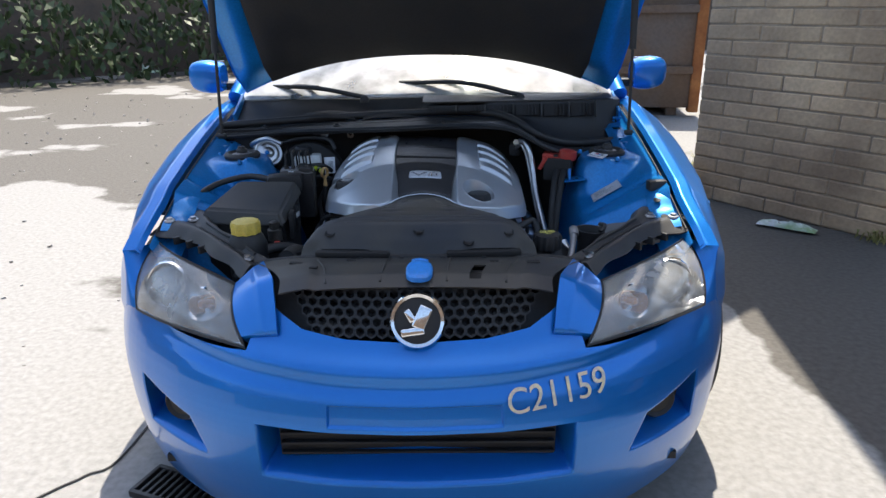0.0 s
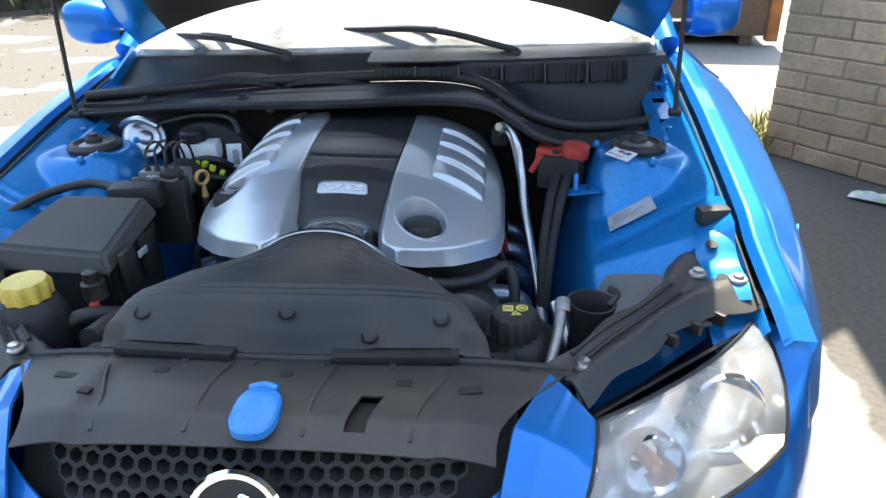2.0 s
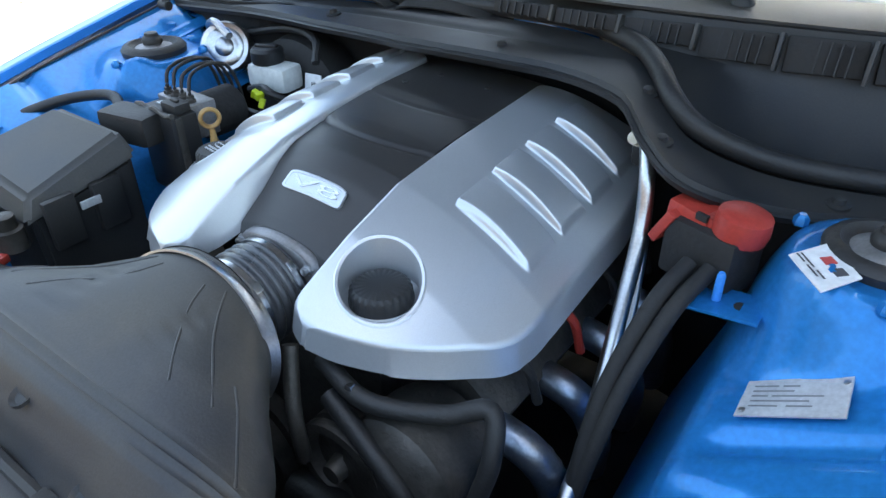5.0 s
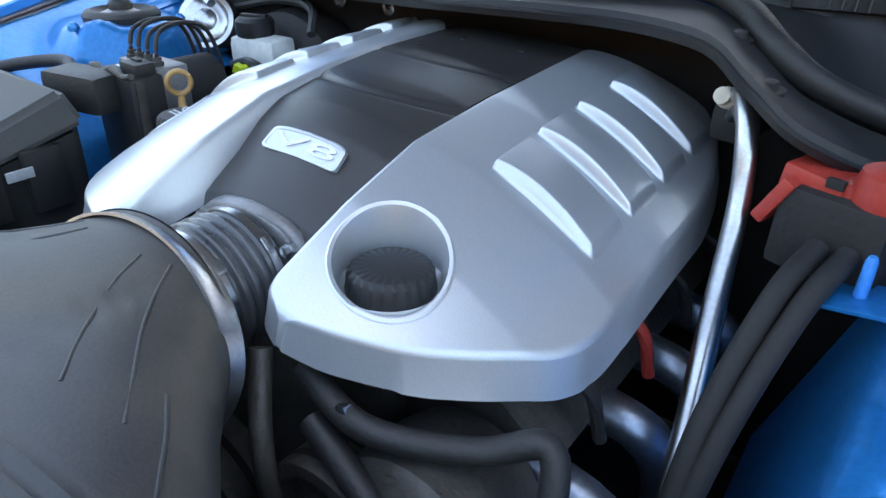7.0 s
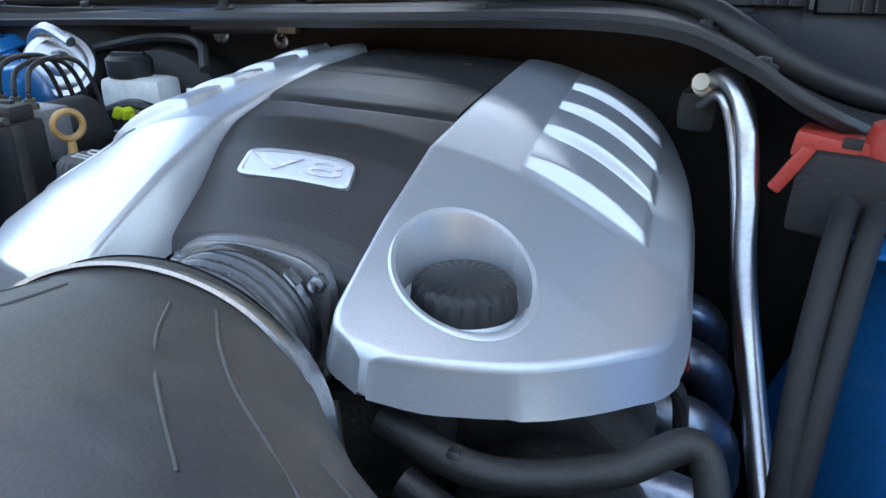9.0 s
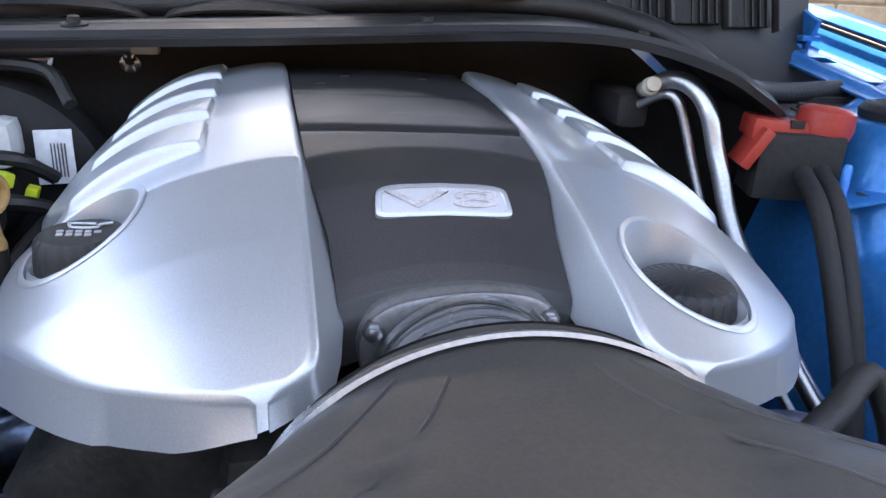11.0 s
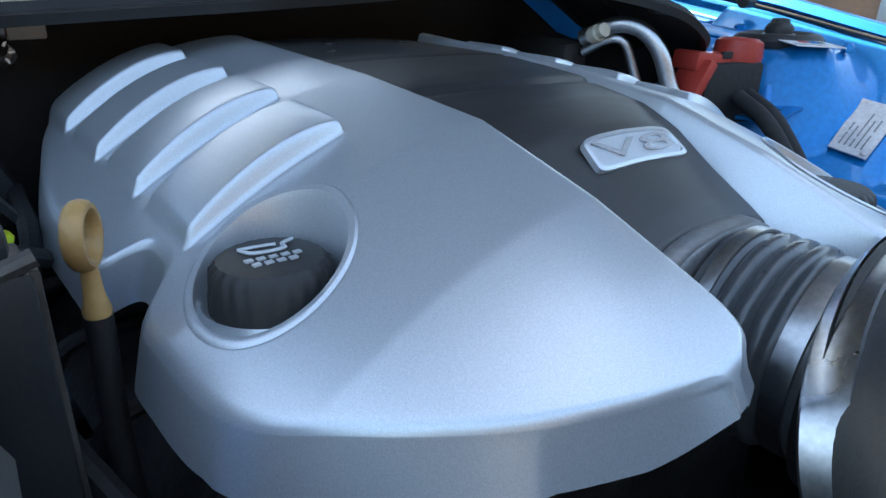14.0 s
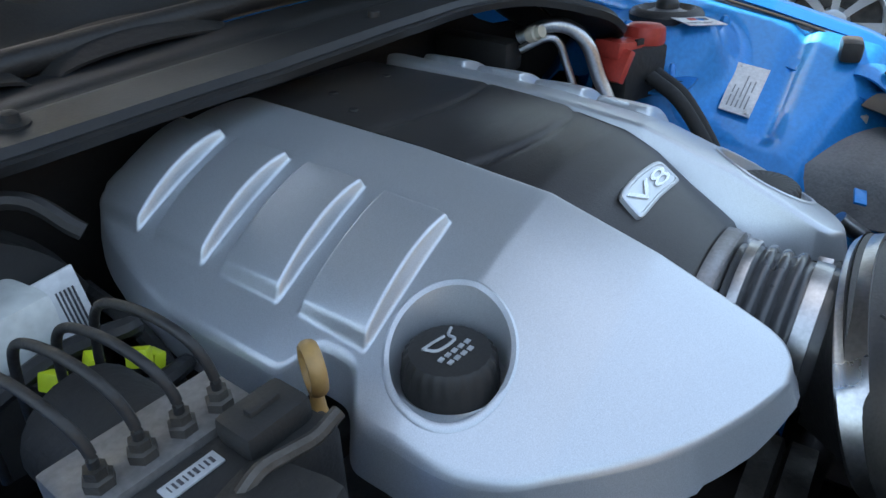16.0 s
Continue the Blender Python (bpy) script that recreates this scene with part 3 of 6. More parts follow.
# headlamps
def lamp_pt(s, u, v, out=0.0):
    """u from inner to outer end, v from bottom to top."""
    a = Vector((0.3765, 0.136, 0.646)).lerp(Vector((0.716, 0.361, 0.640)), u)
    b = Vector((0.435, 0.286, 0.738)).lerp(Vector((0.707, 0.524, 0.764)), u)
    p = a.lerp(b, v)
    bulge = 4 * u * (1 - u) * 0.05 + 4 * v * (1 - v) * 0.028
    p += Vector((0.35, -0.75, 0.45)) * (bulge + out)
    return Vector((p.x * s, p.y, p.z))


# blue uprights between grille and lamps
for s in (-1, 1):
    bm = B()
    def upright(u, v):
        inner = Vector((s * lerp(v, [0, 0.5, 0.75, 1], [0.300, 0.312, 0.325, 0.375]), lerp(v, [0, 0.5, 0.75, 1], [0.115, 0.168, 0.215, 0.335]),
                        lerp(v, [0, 0.5, 0.75, 1], [0.665, 0.738, 0.784, 0.776])))
        outer = lamp_pt(s, 0, v, 0.002) - Vector((s * 0.002, 0, 0))
        p = inner.lerp(outer, u) + Vector((0, 0.03, -0.01)) * smooth01((0.16 - v) / 0.16)
        fold = 0.005 * math.sin(math.pi * u) + 0.003 * math.exp(-((u - 0.35) / 0.08) ** 2)
        return p + Vector((0, -0.5, 0.8)) * fold * (0.35 + 0.65 * v)
    sheet(bm, upright, span(0, 1, 22), span(0, 1, 26), 0.004)
    part("nose_upright", bm, BLUE, bumper)

for s in (-1, 1):
    bm = B()
    sheet(bm, lambda u, v: lamp_pt(s, u, v), span(0, 1, 28), span(0, 1, 14))
    lens = part("headlamp", bm, LENS, car, "hazy clear headlamp with twin round reflectors")
    lens.visible_shadow = False
    bm = B()
    sheet(bm, lambda u, v: lamp_pt(s, 0.02 + 0.96 * u, 0.04 + 0.92 * v, -0.075 * (1 - max(abs(2 * u - 1), abs(2 * v - 1)) ** 6)), span(0, 1, 24), span(0, 1, 14))
    part("lamp_bowl", bm, REFLECTOR, lens, "silver grey reflector bowl")
    for (u, v, r, m) in ((0.66, 0.52, 0.058, CHROME), (0.30, 0.45, 0.043, CHROME)):
        c = lamp_pt(s, u, v, -0.05)
        ax = Vector((0.22 * s, -0.9, 0.28))
        bm = B()
        lathe(bm, c, ax, [(r * 0.9, -0.02), (r, 0.012), (r * 0.93, 0.018), (r * 0.8, 0.012), (r * 0.55, -0.015), (r * 0.2, -0.03)], 32)
        part("lamp_ring", bm, m, lens, "bright chrome lamp ring")
        bm = B()
        if u > 0.5:
            lathe(bm, c, ax, [(r * 0.66, -0.012), (r * 0.64, 0.004), (r * 0.45, 0.018), (r * 0.2, 0.024), (0.001, 0.026)], 28)
            part("projector", bm, LENS, lens, "glass projector bulb")
        else:
            lathe(bm, c, ax, [(0.011, -0.025), (0.012, 0.01), (0.006, 0.02)], 14)
            part("bulb", bm, AMBER, lens, "amber bulb")
    bm = B()
    rim = [lamp_pt(s, u, 0, 0.001) for u in span(0, 1, 14)] + [lamp_pt(s, 1, v, 0.001) for v in span(0.15, 0.9, 6)] + \
          [lamp_pt(s, u, 1, 0.001) for u in span(1, 0, 14)] + [lamp_pt(s, 0, v, 0.001) for v in span(0.9, 0.1, 6)]
    loops = []
    for i, p in enumerate(rim):
        d = (rim[(i + 1) % len(rim)] - rim[i - 1]).normalized()
        n_ = Vector((0.3 * s, -0.8, 0.45)).normalized()
        t_ = d.cross(n_)
        loops.append([p + (t_ * a + n_ * b) * 0.0028 for a, b in ((-1, -1), (1, -1), (1, 0.6), (-1, 0.6))])
    loops.append(loops[0])
    rings(bm, loops, True, False)
    part("lamp_seal", bm, RUBBER, lens, "black lamp edge seal")

# front wings
def arch(y):
    """Lower edge of the wing."""
    d = 0.36 ** 2 - (y - 0.95) ** 2
    return max(0.20 if y > 0.6 else 0.48, 0.33 + math.sqrt(d) if d > 0 else 0)


def wing_pt(s, u, y):
    zi = lerp(y, [0.44, 0.50, 0.66, 0.8, 1.0, 1.3, 1.9], [0.770, 0.812, 0.885, 0.92, 0.965, 1.015, 1.03])
    xi = lerp(y, [0.44, 0.52, 0.6, 1.0, 1.4, 1.9], [0.722, 0.708, 0.700, 0.705, 0.715, 0.74])
    flare = lerp(y, [0.44, 0.52, 0.6, 0.8, 1.1, 1.4, 1.9], [0.785, 0.835, 0.866, 0.915, 0.935, 0.925, 0.92])
    zb = arch(y)
    xs = [xi, xi + 0.012, xi + 0.045, xi + (flare - xi) * 0.62, flare - 0.012, flare, flare - 0.01]
    zs = [zi - 0.012, zi, zi - 0.002, zi - 0.045 - 0.02 * (flare - xi) / 0.2, 0.70 + 0.4 * (zi - 0.9), max(zb + 0.02, 0.60), zb]
    k = u * (len(xs) - 1)
    return (s * lerp(k, range(7), xs), y, lerp(k, range(7), zs))


for s in (-1, 1):
    bm = B()
    sheet(bm, lambda u, v: wing_pt(s, u, v), span(0, 1, 31), span(0.44, 1.9, 62), 0.004)
    for f in bm.faces:
        f.smooth = True
    wing = part("wing", bm, BLUE, car, "bright blue front wing", sharp=60)
    bm = B()
    def cheek(u, v):
        p = lamp_pt(s, 1, v, -0.004).lerp(Vector(wing_pt(s, 0.72 - 0.70 * v, 0.445)), u)
        return p + Vector((s * 0.012, -0.008, 0.004)) * 4 * u * (1 - u)
    sheet(bm, cheek, span(0, 1, 8), span(0, 1, 14), 0.003)
    part("wing_cheek", bm, BLUE, wing, "blue wing corner beside the headlamp")
    # inner flange with slots and seal
    bm = B()
    def flange(u, y):
        zi = wing_pt(1, 0, y)[2]
        return (s * (wing_pt(1, 0, y)[0] - 0.006 - 0.075 * u), y, zi - 0.012 - 0.028 * smooth01(u / 0.25) - 0.012 * smooth01((u - 0.75) / 0.2))
    sheet(bm, flange, span(0, 1, 12), span(0.47, 1.32, 60), 0.003,
          lambda u, y: not (0.35 < u < 0.75 and any(abs(y - c) < 0.014 for c in (0.62, 0.74, 0.9, 1.06, 1.18))))
    part("wing_flange", bm, BLUE_BAY, wing, "blue slotted inner flange")
    bm = B()
    tube(bm, [(s * (wing_pt(1, 0, y)[0] - 0.012), y, wing_pt(1, 0, y)[2] - 0.005) for y in (0.5, 0.7, 0.9, 1.1, 1.3)], 0.0022, 8)
    part("seal", bm, RUBBER, wing, "black rubber edge seal")
    for y in (0.58, 0.83, 1.02, 1.24):
        bm = B()
        lathe(bm, flange(0.55, y), (0, 0, 1), [(0.009, 0), (0.009, 0.006), (0.005, 0.008)], 6)
        part("bolt", bm, BLUE_BAY, wing)

# door mirrors
for s in (-1, 1):
    bm = B()
    loops = []
    for i in range(12):
        a = i / 11
        r = max(0.02, math.sin(math.pi * (0.10 + 0.88 * a))) ** 0.22
        sq = lambda q: math.copysign(abs(q) ** 0.6, q)
        loops.append([(s * (0.775 + 0.115 * a), 1.46 + 0.06 * r * sq(math.cos(t)) - 0.02 * a, 1.098 + 0.060 * r * sq(math.sin(t)) + 0.010 * a)
                      for t in [2 * math.pi * k / 32 for k in range(32)]])
    rings(bm, loops)
    mir = part("door_mirror", bm, BLUE, car, "blue door mirror")
    bm = B()
    box(bm, (s * 0.835, 1.522, 1.108), (0.095, 0.006, 0.095), (0, 0, 0), 0.002)
    part("mirror_glass", bm, MIRROR, mir)
    bm = B()
    box(bm, (s * 0.80, 1.50, 1.062), (0.12, 0.05, 0.03), (0, 0, 0), 0.01)
    part("mirror_foot", bm, PLASTIC, mir)

# bonnet, raised
HINGE_Y, HINGE_Z, OPEN = 1.370, 1.042, 57.0
HOOD = Matrix.Translation((0, HINGE_Y, HINGE_Z)) @ Matrix.Rotation(radians(-OPEN), 4, "X")


def hood_pt(u, v, lift=0.0):
    """u across -1..1, v from rear edge 0 to front 1, lying flat before the hinge; the outer skin faces away."""
    half = lerp(v, [0, 0.08, 0.5, 0.85, 1], [0.672, 0.70, 0.735, 0.70, 0.60])
    rear = 0.14 * (1 - abs(u) ** 2.2)
    front = 1.225 - 0.16 * abs(u) ** 2.5
    d = rear + (front - rear) * v
    crown = 0.045 * (1 - abs(u) ** 2.5) - 0.10 * v ** 3
    return HOOD @ Vector((u * half, -d, crown + lift))


bm = B()
sheet(bm, lambda u, v: hood_pt(u, v, 0.014), span(-1, 1, 41), span(0, 1, 31), 0.0035)
bonnet = part("bonnet", bm, BLUE, car, "bright blue bonnet propped wide open")
bm = B()
def inner_frame(u, v):
    e = min(1 - abs(u), v * 1.1 + 0.0, (1 - v) * 1.2)
    return hood_pt(u * 0.985, 0.012 + v * 0.975, 0.008 - 0.035 * smooth01(e / 0.10) + 0.02 * smooth01((e - 0.14) / 0.06))
sheet(bm, inner_frame, span(-1, 1, 61), span(0, 1, 41), 0.003)
part("bonnet_frame", bm, BLUE_BAY, bonnet, "blue pressed inner frame")
bm = B()
def liner(u, v):
    return hood_pt(u * 0.82, 0.022 + v * 0.91, -0.026 - 0.010 * smooth01(min(1 - abs(u), v, 1 - v) / 0.06) + 0.004 * math.sin(u * 9) * math.sin(v * 7))
sheet(bm, liner, span(-1, 1, 41), span(0, 1, 31), 0.006)
part("bonnet_liner", bm, DARK, bonnet, "matt black sound-deadening liner")
for s in (-1, 1):
    bm = B()
    a, b = Vector((s * 0.665, 1.02, 0.955)), HOOD @ Vector((s * 0.66, -0.53, -0.02))
    tube(bm, [a, a.lerp(b, 0.5)], 0.005, 10)
    tube(bm, [a.lerp(b, 0.5), b], 0.011, 12)
    lathe(bm, a, (1, 0, 0), [(0.009, -0.012), (0.009, 0.012)], 10)
    part("gas_strut", bm, RUBBER, bonnet, "thin black gas strut")
    bm = B()
    box(bm, (s * 0.682, 1.300, 0.998), (0.010, 0.15, 0.05), (22, 0, 0), 0.004)
    box(bm, (s * 0.676, 1.26, 0.968), (0.03, 0.07, 0.008), (0, 0, 0), 0.002)
    part("hinge", bm, BLUE_BAY, bonnet, "blue bonnet hinge")

# windscreen, cabin and rear body
def screen_pt(u, v):
    half = 0.70 - 0.13 * v
    y = 1.26 + 0.10 * abs(u) ** 2 + v * 0.80 + 0.07 * abs(u) ** 2 * v
    return (u * half, y, 1.045 - 0.02 * abs(u) ** 2 + 0.385 * v + 0.03 * math.sin(math.pi * v))


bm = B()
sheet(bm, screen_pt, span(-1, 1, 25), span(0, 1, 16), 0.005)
screen = part("windscreen", bm, SCREEN, car, "sloping clear windscreen, dust and sun glare put into a pale haze")
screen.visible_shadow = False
bm = B()
sheet(bm, lambda u, v: (u * 0.66, 1.5 + 0.45 * v, 1.03 - 0.08 * v + 0.03 * math.sin(u * 5) * v), span(-1, 1, 20), span(0, 1, 8), 0.02)
part("dashboard", bm, CABIN, car, "dark dashboard")


def body_section(y):
    roof = lerp(y, [1.3, 2.05, 2.6, 3.3, 3.95, 4.2, 4.85], [1.02, 1.45, 1.475, 1.42, 1.13, 1.10, 1.04])
    half = lerp(y, [1.3, 2.4, 4.2, 4.85], [0.92, 0.94, 0.93, 0.84])
    top = lerp(roof, [1.0, 1.1, 1.45], [0.80, 0.74, 0.56])
    belt = min(0.98, roof - 0.02)
    return [(half - 0.03, 0.2), (half, 0.32), (half, 0.62), (half - 0.02, 0.86), (half - 0.07, belt), (top + 0.02, roof - 0.06 if roof > 1.1 else roof - 0.015), (top * 0.8, roof - 0.012), (0.0, roof)]


bm = B()
loops = []
for y in span(1.9, 4.85, 26):
    sec = body_section(y)
    loops.append([(x, y, z) for x, z in sec] + [(-x, y, z) for x, z in sec[::-1][1:]])
rings(bm, loops, False, False)
part("body_shell", bm, BLUE, car, "bright blue body shell")
bm = B()
end = [(x, 4.85, z) for x, z in body_section(4.85)] + [(-x, 4.85, z) for x, z in body_section(4.85)[::-1][1:]]
mid = [(x * 0.9, 4.9, 0.25 + (z - 0.25) * 0.9) for x, y, z in end]
rings(bm, [end, mid], False, False)
bm.faces.new([bm.verts.new(p) for p in mid])
part("tail_panel", bm, BLUE, car)
for s in (-1, 1):
    bm = B()
    sheet(bm, lambda u, v: (s * (0.87 - 0.22 * v - 0.02 * u + 0.01), 2.05 + 1.35 * u - 0.1 * v * (u - 0.5), 1.0 + 0.36 * v * (1 - 0.25 * (2 * u - 1) ** 4)), span(0.02, 0.98, 12), span(0, 1, 6), 0.005)
    part("side_window", bm, SCREEN, car, "side window glass")
    bm = B()
    tube(bm, [(s * 0.715, 1.38, 1.03), (s * 0.66, 1.75, 1.25), (s * 0.585, 2.12, 1.435)], 0.03, 10)
    part("pillar", bm, BLUE, car, "blue windscreen pillar")
    bm = B()
    sheet(bm, lambda u, v: (s * (0.74 + 0.12 * v), 1.4 + 0.5 * u, 1.015 - 0.07 * v), [0, 0.5, 1], [0, 0.5, 1], 0.004)
    part("wing_rear", bm, BLUE, car)


def wheel(parent, c, s, spokes=10, r=0.33, rim_mat=STEEL):
    """A tyre with an alloy rim; s points outward along x."""
    bm = B()
    prof = [(r * 0.66, -0.10), (r * 0.80, -0.113), (r * 0.95, -0.10), (r, -0.075), (r, 0.075), (r * 0.95, 0.10), (r * 0.80, 0.113), (r * 0.66, 0.10)]
    lathe(bm, c, (s, 0, 0), prof, 48, False)
    ob = part("tyre", bm, TYRE, parent, "black rubber tyre")
    bm = B()
    lathe(bm, c, (s, 0, 0), [(r * 0.60, -0.09), (r * 0.62, 0.06), (r * 0.66, 0.095), (r * 0.69, 0.10), (r * 0.665, 0.104), (r * 0.63, 0.09), (r * 0.6, 0.06)], 48, False)
    part("rim", bm, rim_mat, ob, "silver alloy rim")
    bm = B()
    lathe(bm, Vector(c), (s, 0, 0), [(0.001, 0.02), (r * 0.59, 0.02)], 32, False)
    part("brake_shadow_disc", bm, GREASE, ob, "dark brake disc")
    bm = B()
    lathe(bm, c, (s, 0, 0), [(r * 0.22, 0.03), (r * 0.2, 0.085), (r * 0.1, 0.092), (0.001, 0.093)], 24)
    part("hub", bm, rim_mat, ob)
    for k in range(spokes):
        a = 2 * math.pi * k / spokes
        bm = B()
        d = Vector((0, math.cos(a), math.sin(a)))
        t_ = Vector((0, -math.sin(a), math.cos(a)))
        o = Vector((s, 0, 0))
        loops = []
        for q_, w_, h_ in ((0.15, 0.016, 0.08), (0.4, 0.020, 0.078), (0.63, 0.030, 0.092)):
            p = Vector(c) + d * r * q_ + o * h_
            loops.append([p - t_ * w_, p + t_ * w_, p + t_ * w_ * 0.8 - o * 0.03, p - t_ * w_ * 0.8 - o * 0.03])
        rings(bm, loops)
        part("spoke", bm, rim_mat, ob)
    return ob


for s in (-1, 1):
    wheel(car, (s * 0.80, 0.95, 0.335), s)
    wheel(car, (s * 0.80, 3.86, 0.335), s)

# ---------------------------------------------------------------- engine bay, fixed sheet metal
def tower_pt(s, x, y):
    z = 0.737 + 0.61 * (x - 0.43) + 0.18 * (y - 0.77)
    d = math.hypot(x - 0.577, y - 0.925)
    bump = smooth01((0.128 - d) / 0.055)
    z = z * (1 - bump) + max(z, 0.905) * bump
    z += 0.012 * math.exp(-((x - 0.55 + 0.35 * (y - 0.84)) / 0.012) ** 2) * smooth01((y - 0.825) / 0.02) * smooth01((0.90 - y) / 0.03)
    z -= 0.012 * math.exp(-((y - 0.742) / 0.012) ** 2) * smooth01((x - 0.48) / 0.03)
    z -= 2.6 * max(0, 0.475 - x) + 1.3 * max(0, 0.715 - y - 0.06 * (x - 0.43) / 0.2) ** 1.0
    z -= 1.2 * max(0, y - 1.06)
    return (s * x, y, z)


for s in (-1, 1):
    bm = B()
    sheet(bm, lambda u, v: tower_pt(s, u, v), span(0.40, 0.69, 40), span(0.55, 1.18, 70), 0.003, lambda u, v: not (v > 1.01 and u < 0.50))
    tower = part("strut_tower", bm, BLUE_BAY, car, "blue painted suspension strut tower", sharp=70)
    c = (s * 0.577, 0.925, 0.905)
    bm = B()
    lathe(bm, c, (0, 0, 1), [(0.054, -0.004), (0.056, 0.009), (0.051, 0.015), (0.042, 0.017), (0.037, 0.011), (0.028, 0.009)], 40, False)
    part("strut_mount", bm, RUBBER, tower, "grey-black rubber strut mount")
    bm = B()
    lathe(bm, c, (0, 0, 1), [(0.036, 0.005), (0.032, 0.010), (0.026, 0.012), (0.018, 0.016)], 32)
    part("bearing_plate", bm, ALUM, tower)
    bm = B()
    lathe(bm, c, (0, 0, 1), [(0.016, 0.010), (0.018, 0.022), (0.015, 0.027), (0.012, 0.029), (0.011, 0.034), (0.004, 0.035)], 20)
    part("strut_nut", bm, RUBBER, tower, "black centre nut cap")
    for k in range(3):
        a = 0.7 + 2.09 * k
        bm = B()
        lathe(bm, (c[0] + 0.085 * math.cos(a), c[1] + 0.085 * math.sin(a), 0.902), (0, 0, 1), [(0.008, 0), (0.008, 0.007), (0.004, 0.012)], 6)
        part("bolt", bm, BLUE_BAY, tower)

# inner sides below the wings
for s in (-1, 1):
    bm = B()
    sheet(bm, lambda u, v: (s * (0.625 + 0.03 * v), u, 0.30 + v * (wing_pt(1, 0, u)[2] - 0.36)), span(0.42, 1.12, 20), span(0, 1, 6), 0.004)
    part("inner_wing", bm, BLUE_BAY, car, "blue inner wing panel")
    bm = B()
    sheet(bm, lambda u, v: (s * (0.36 + 0.27 * v), u, 0.34 + 0.05 * v), span(0.30, 1.25, 10), span(0, 1, 4), 0.006)
    part("chassis_rail", bm, DARK, car)
bm = B()
box(bm, (0, 0.8, 0.27), (1.3, 1.1, 0.02))
part("undertray", bm, DARK, car, "dark undertray")

# firewall and cowl
RAIL = [(-0.70, 1.12, 0.962), (-0.55, 1.15, 0.968), (-0.35, 1.185, 0.976), (-0.1, 1.195, 0.986), (0.12, 1.165, 0.996), (0.25, 1.095, 0.995),
        (0.315, 1.02, 0.975), (0.365, 1.00, 0.945), (0.45, 1.035, 0.912), (0.56, 1.075, 0.902), (0.69, 1.11, 0.905)]
RAIL_LINE = spline(RAIL, 6)


def rail_at(k, n=len(RAIL_LINE) - 1):
    return RAIL_LINE[int(round(k * n))]


# the rail's flat front flange, widest at the corner by the pipe
bm = B()
def flange_pt(u, v):
    p = rail_at(u)
    w = lerp(p.x, [-0.7, -0.5, -0.3, -0.1, 0, 0.1, 0.2, 0.27, 0.33, 0.45, 0.56, 0.7], [0.06, 0.082, 0.13, 0.155, 0.155, 0.146, 0.115, 0.09, 0.09, 0.065, 0.048, 0.045])
    lip = -0.006 if v > 0.93 else 0
    groove = 0.005 * math.exp(-((v - 0.42) / 0.06) ** 2) * smooth01((0.2 - p.x) / 0.1)
    return (p.x + 0.02 * v * math.exp(-((p.x - 0.36) / 0.1) ** 2), p.y - w * v, p.z - 0.004 - 0.006 * v + lip - groove)
N_R = len(RAIL_LINE)
sheet(bm, flange_pt, span(0, 1, N_R), span(0, 1, 28), 0.006)
cowl = part("cowl_rail", bm, PLASTIC, car, "dusty black plastic cowl rail with bolts")
bm = B()
sheet(bm, lambda u, v: Vector(flange_pt(u, 1)) + Vector((0, 0.004 * v, -0.008 * v)), span(0, 1, N_R), span(0, 1, 3), 0.004)
part("rail_lip", bm, PLASTIC, cowl)
bm = B()
tube(bm, [(p.x, p.y + 0.012, p.z + 0.008) for p in RAIL_LINE[::3]], 0.013, 10, 4)
part("bonnet_seal", bm, RUBBER, cowl, "black rubber bonnet seal")
for (x, y, z) in ((0.293, 1.037 - 0.012, 0.974), (0.342, 0.953, 0.951), (-0.30, 1.105, 0.969), (0.06, 1.07, 0.980), (0.52, 1.03, 0.895), (-0.55, 1.125, 0.960)):
    bm = B()
    lathe(bm, (x, y, z), (0, -0.15, 1), [(0.013, 0), (0.013, 0.004), (0.007, 0.005), (0.006, 0.011), (0.002, 0.012)], 12)
    part("push_pin", bm, PLASTIC, cowl, "black push pin")
bm = B()
sheet(bm, lambda u, v: (u, 1.235 - 0.10 * smooth01((abs(u) - 0.3) / 0.3) - 0.05 * v, 0.35 + 0.615 * v - 0.06 * smooth01((u - 0.33) / 0.1) * v), span(-0.68, 0.68, 50), span(0, 1, 20), 0.006)
part("firewall", bm, DARK, car, "black sound-insulated firewall")
for (x, y, z) in ((-0.267, 1.186, 0.926), (-0.357, 1.172, 0.930)):
    bm = B()
    lathe(bm, (x, y, z), (0, -1, 0.1), [(0.013, 0), (0.013, 0.003), (0.009, 0.005), (0.004, 0.003)], 16)
    for k in range(6):
        a = k * math.pi / 3
        box(bm, (x + 0.008 * math.cos(a), y - 0.005, z + 0.008 * math.sin(a)), (0.005, 0.004, 0.002), (0, -math.degrees(a), 0))
    part("firewall_clip", bm, STEEL, car, "round silver star washer")

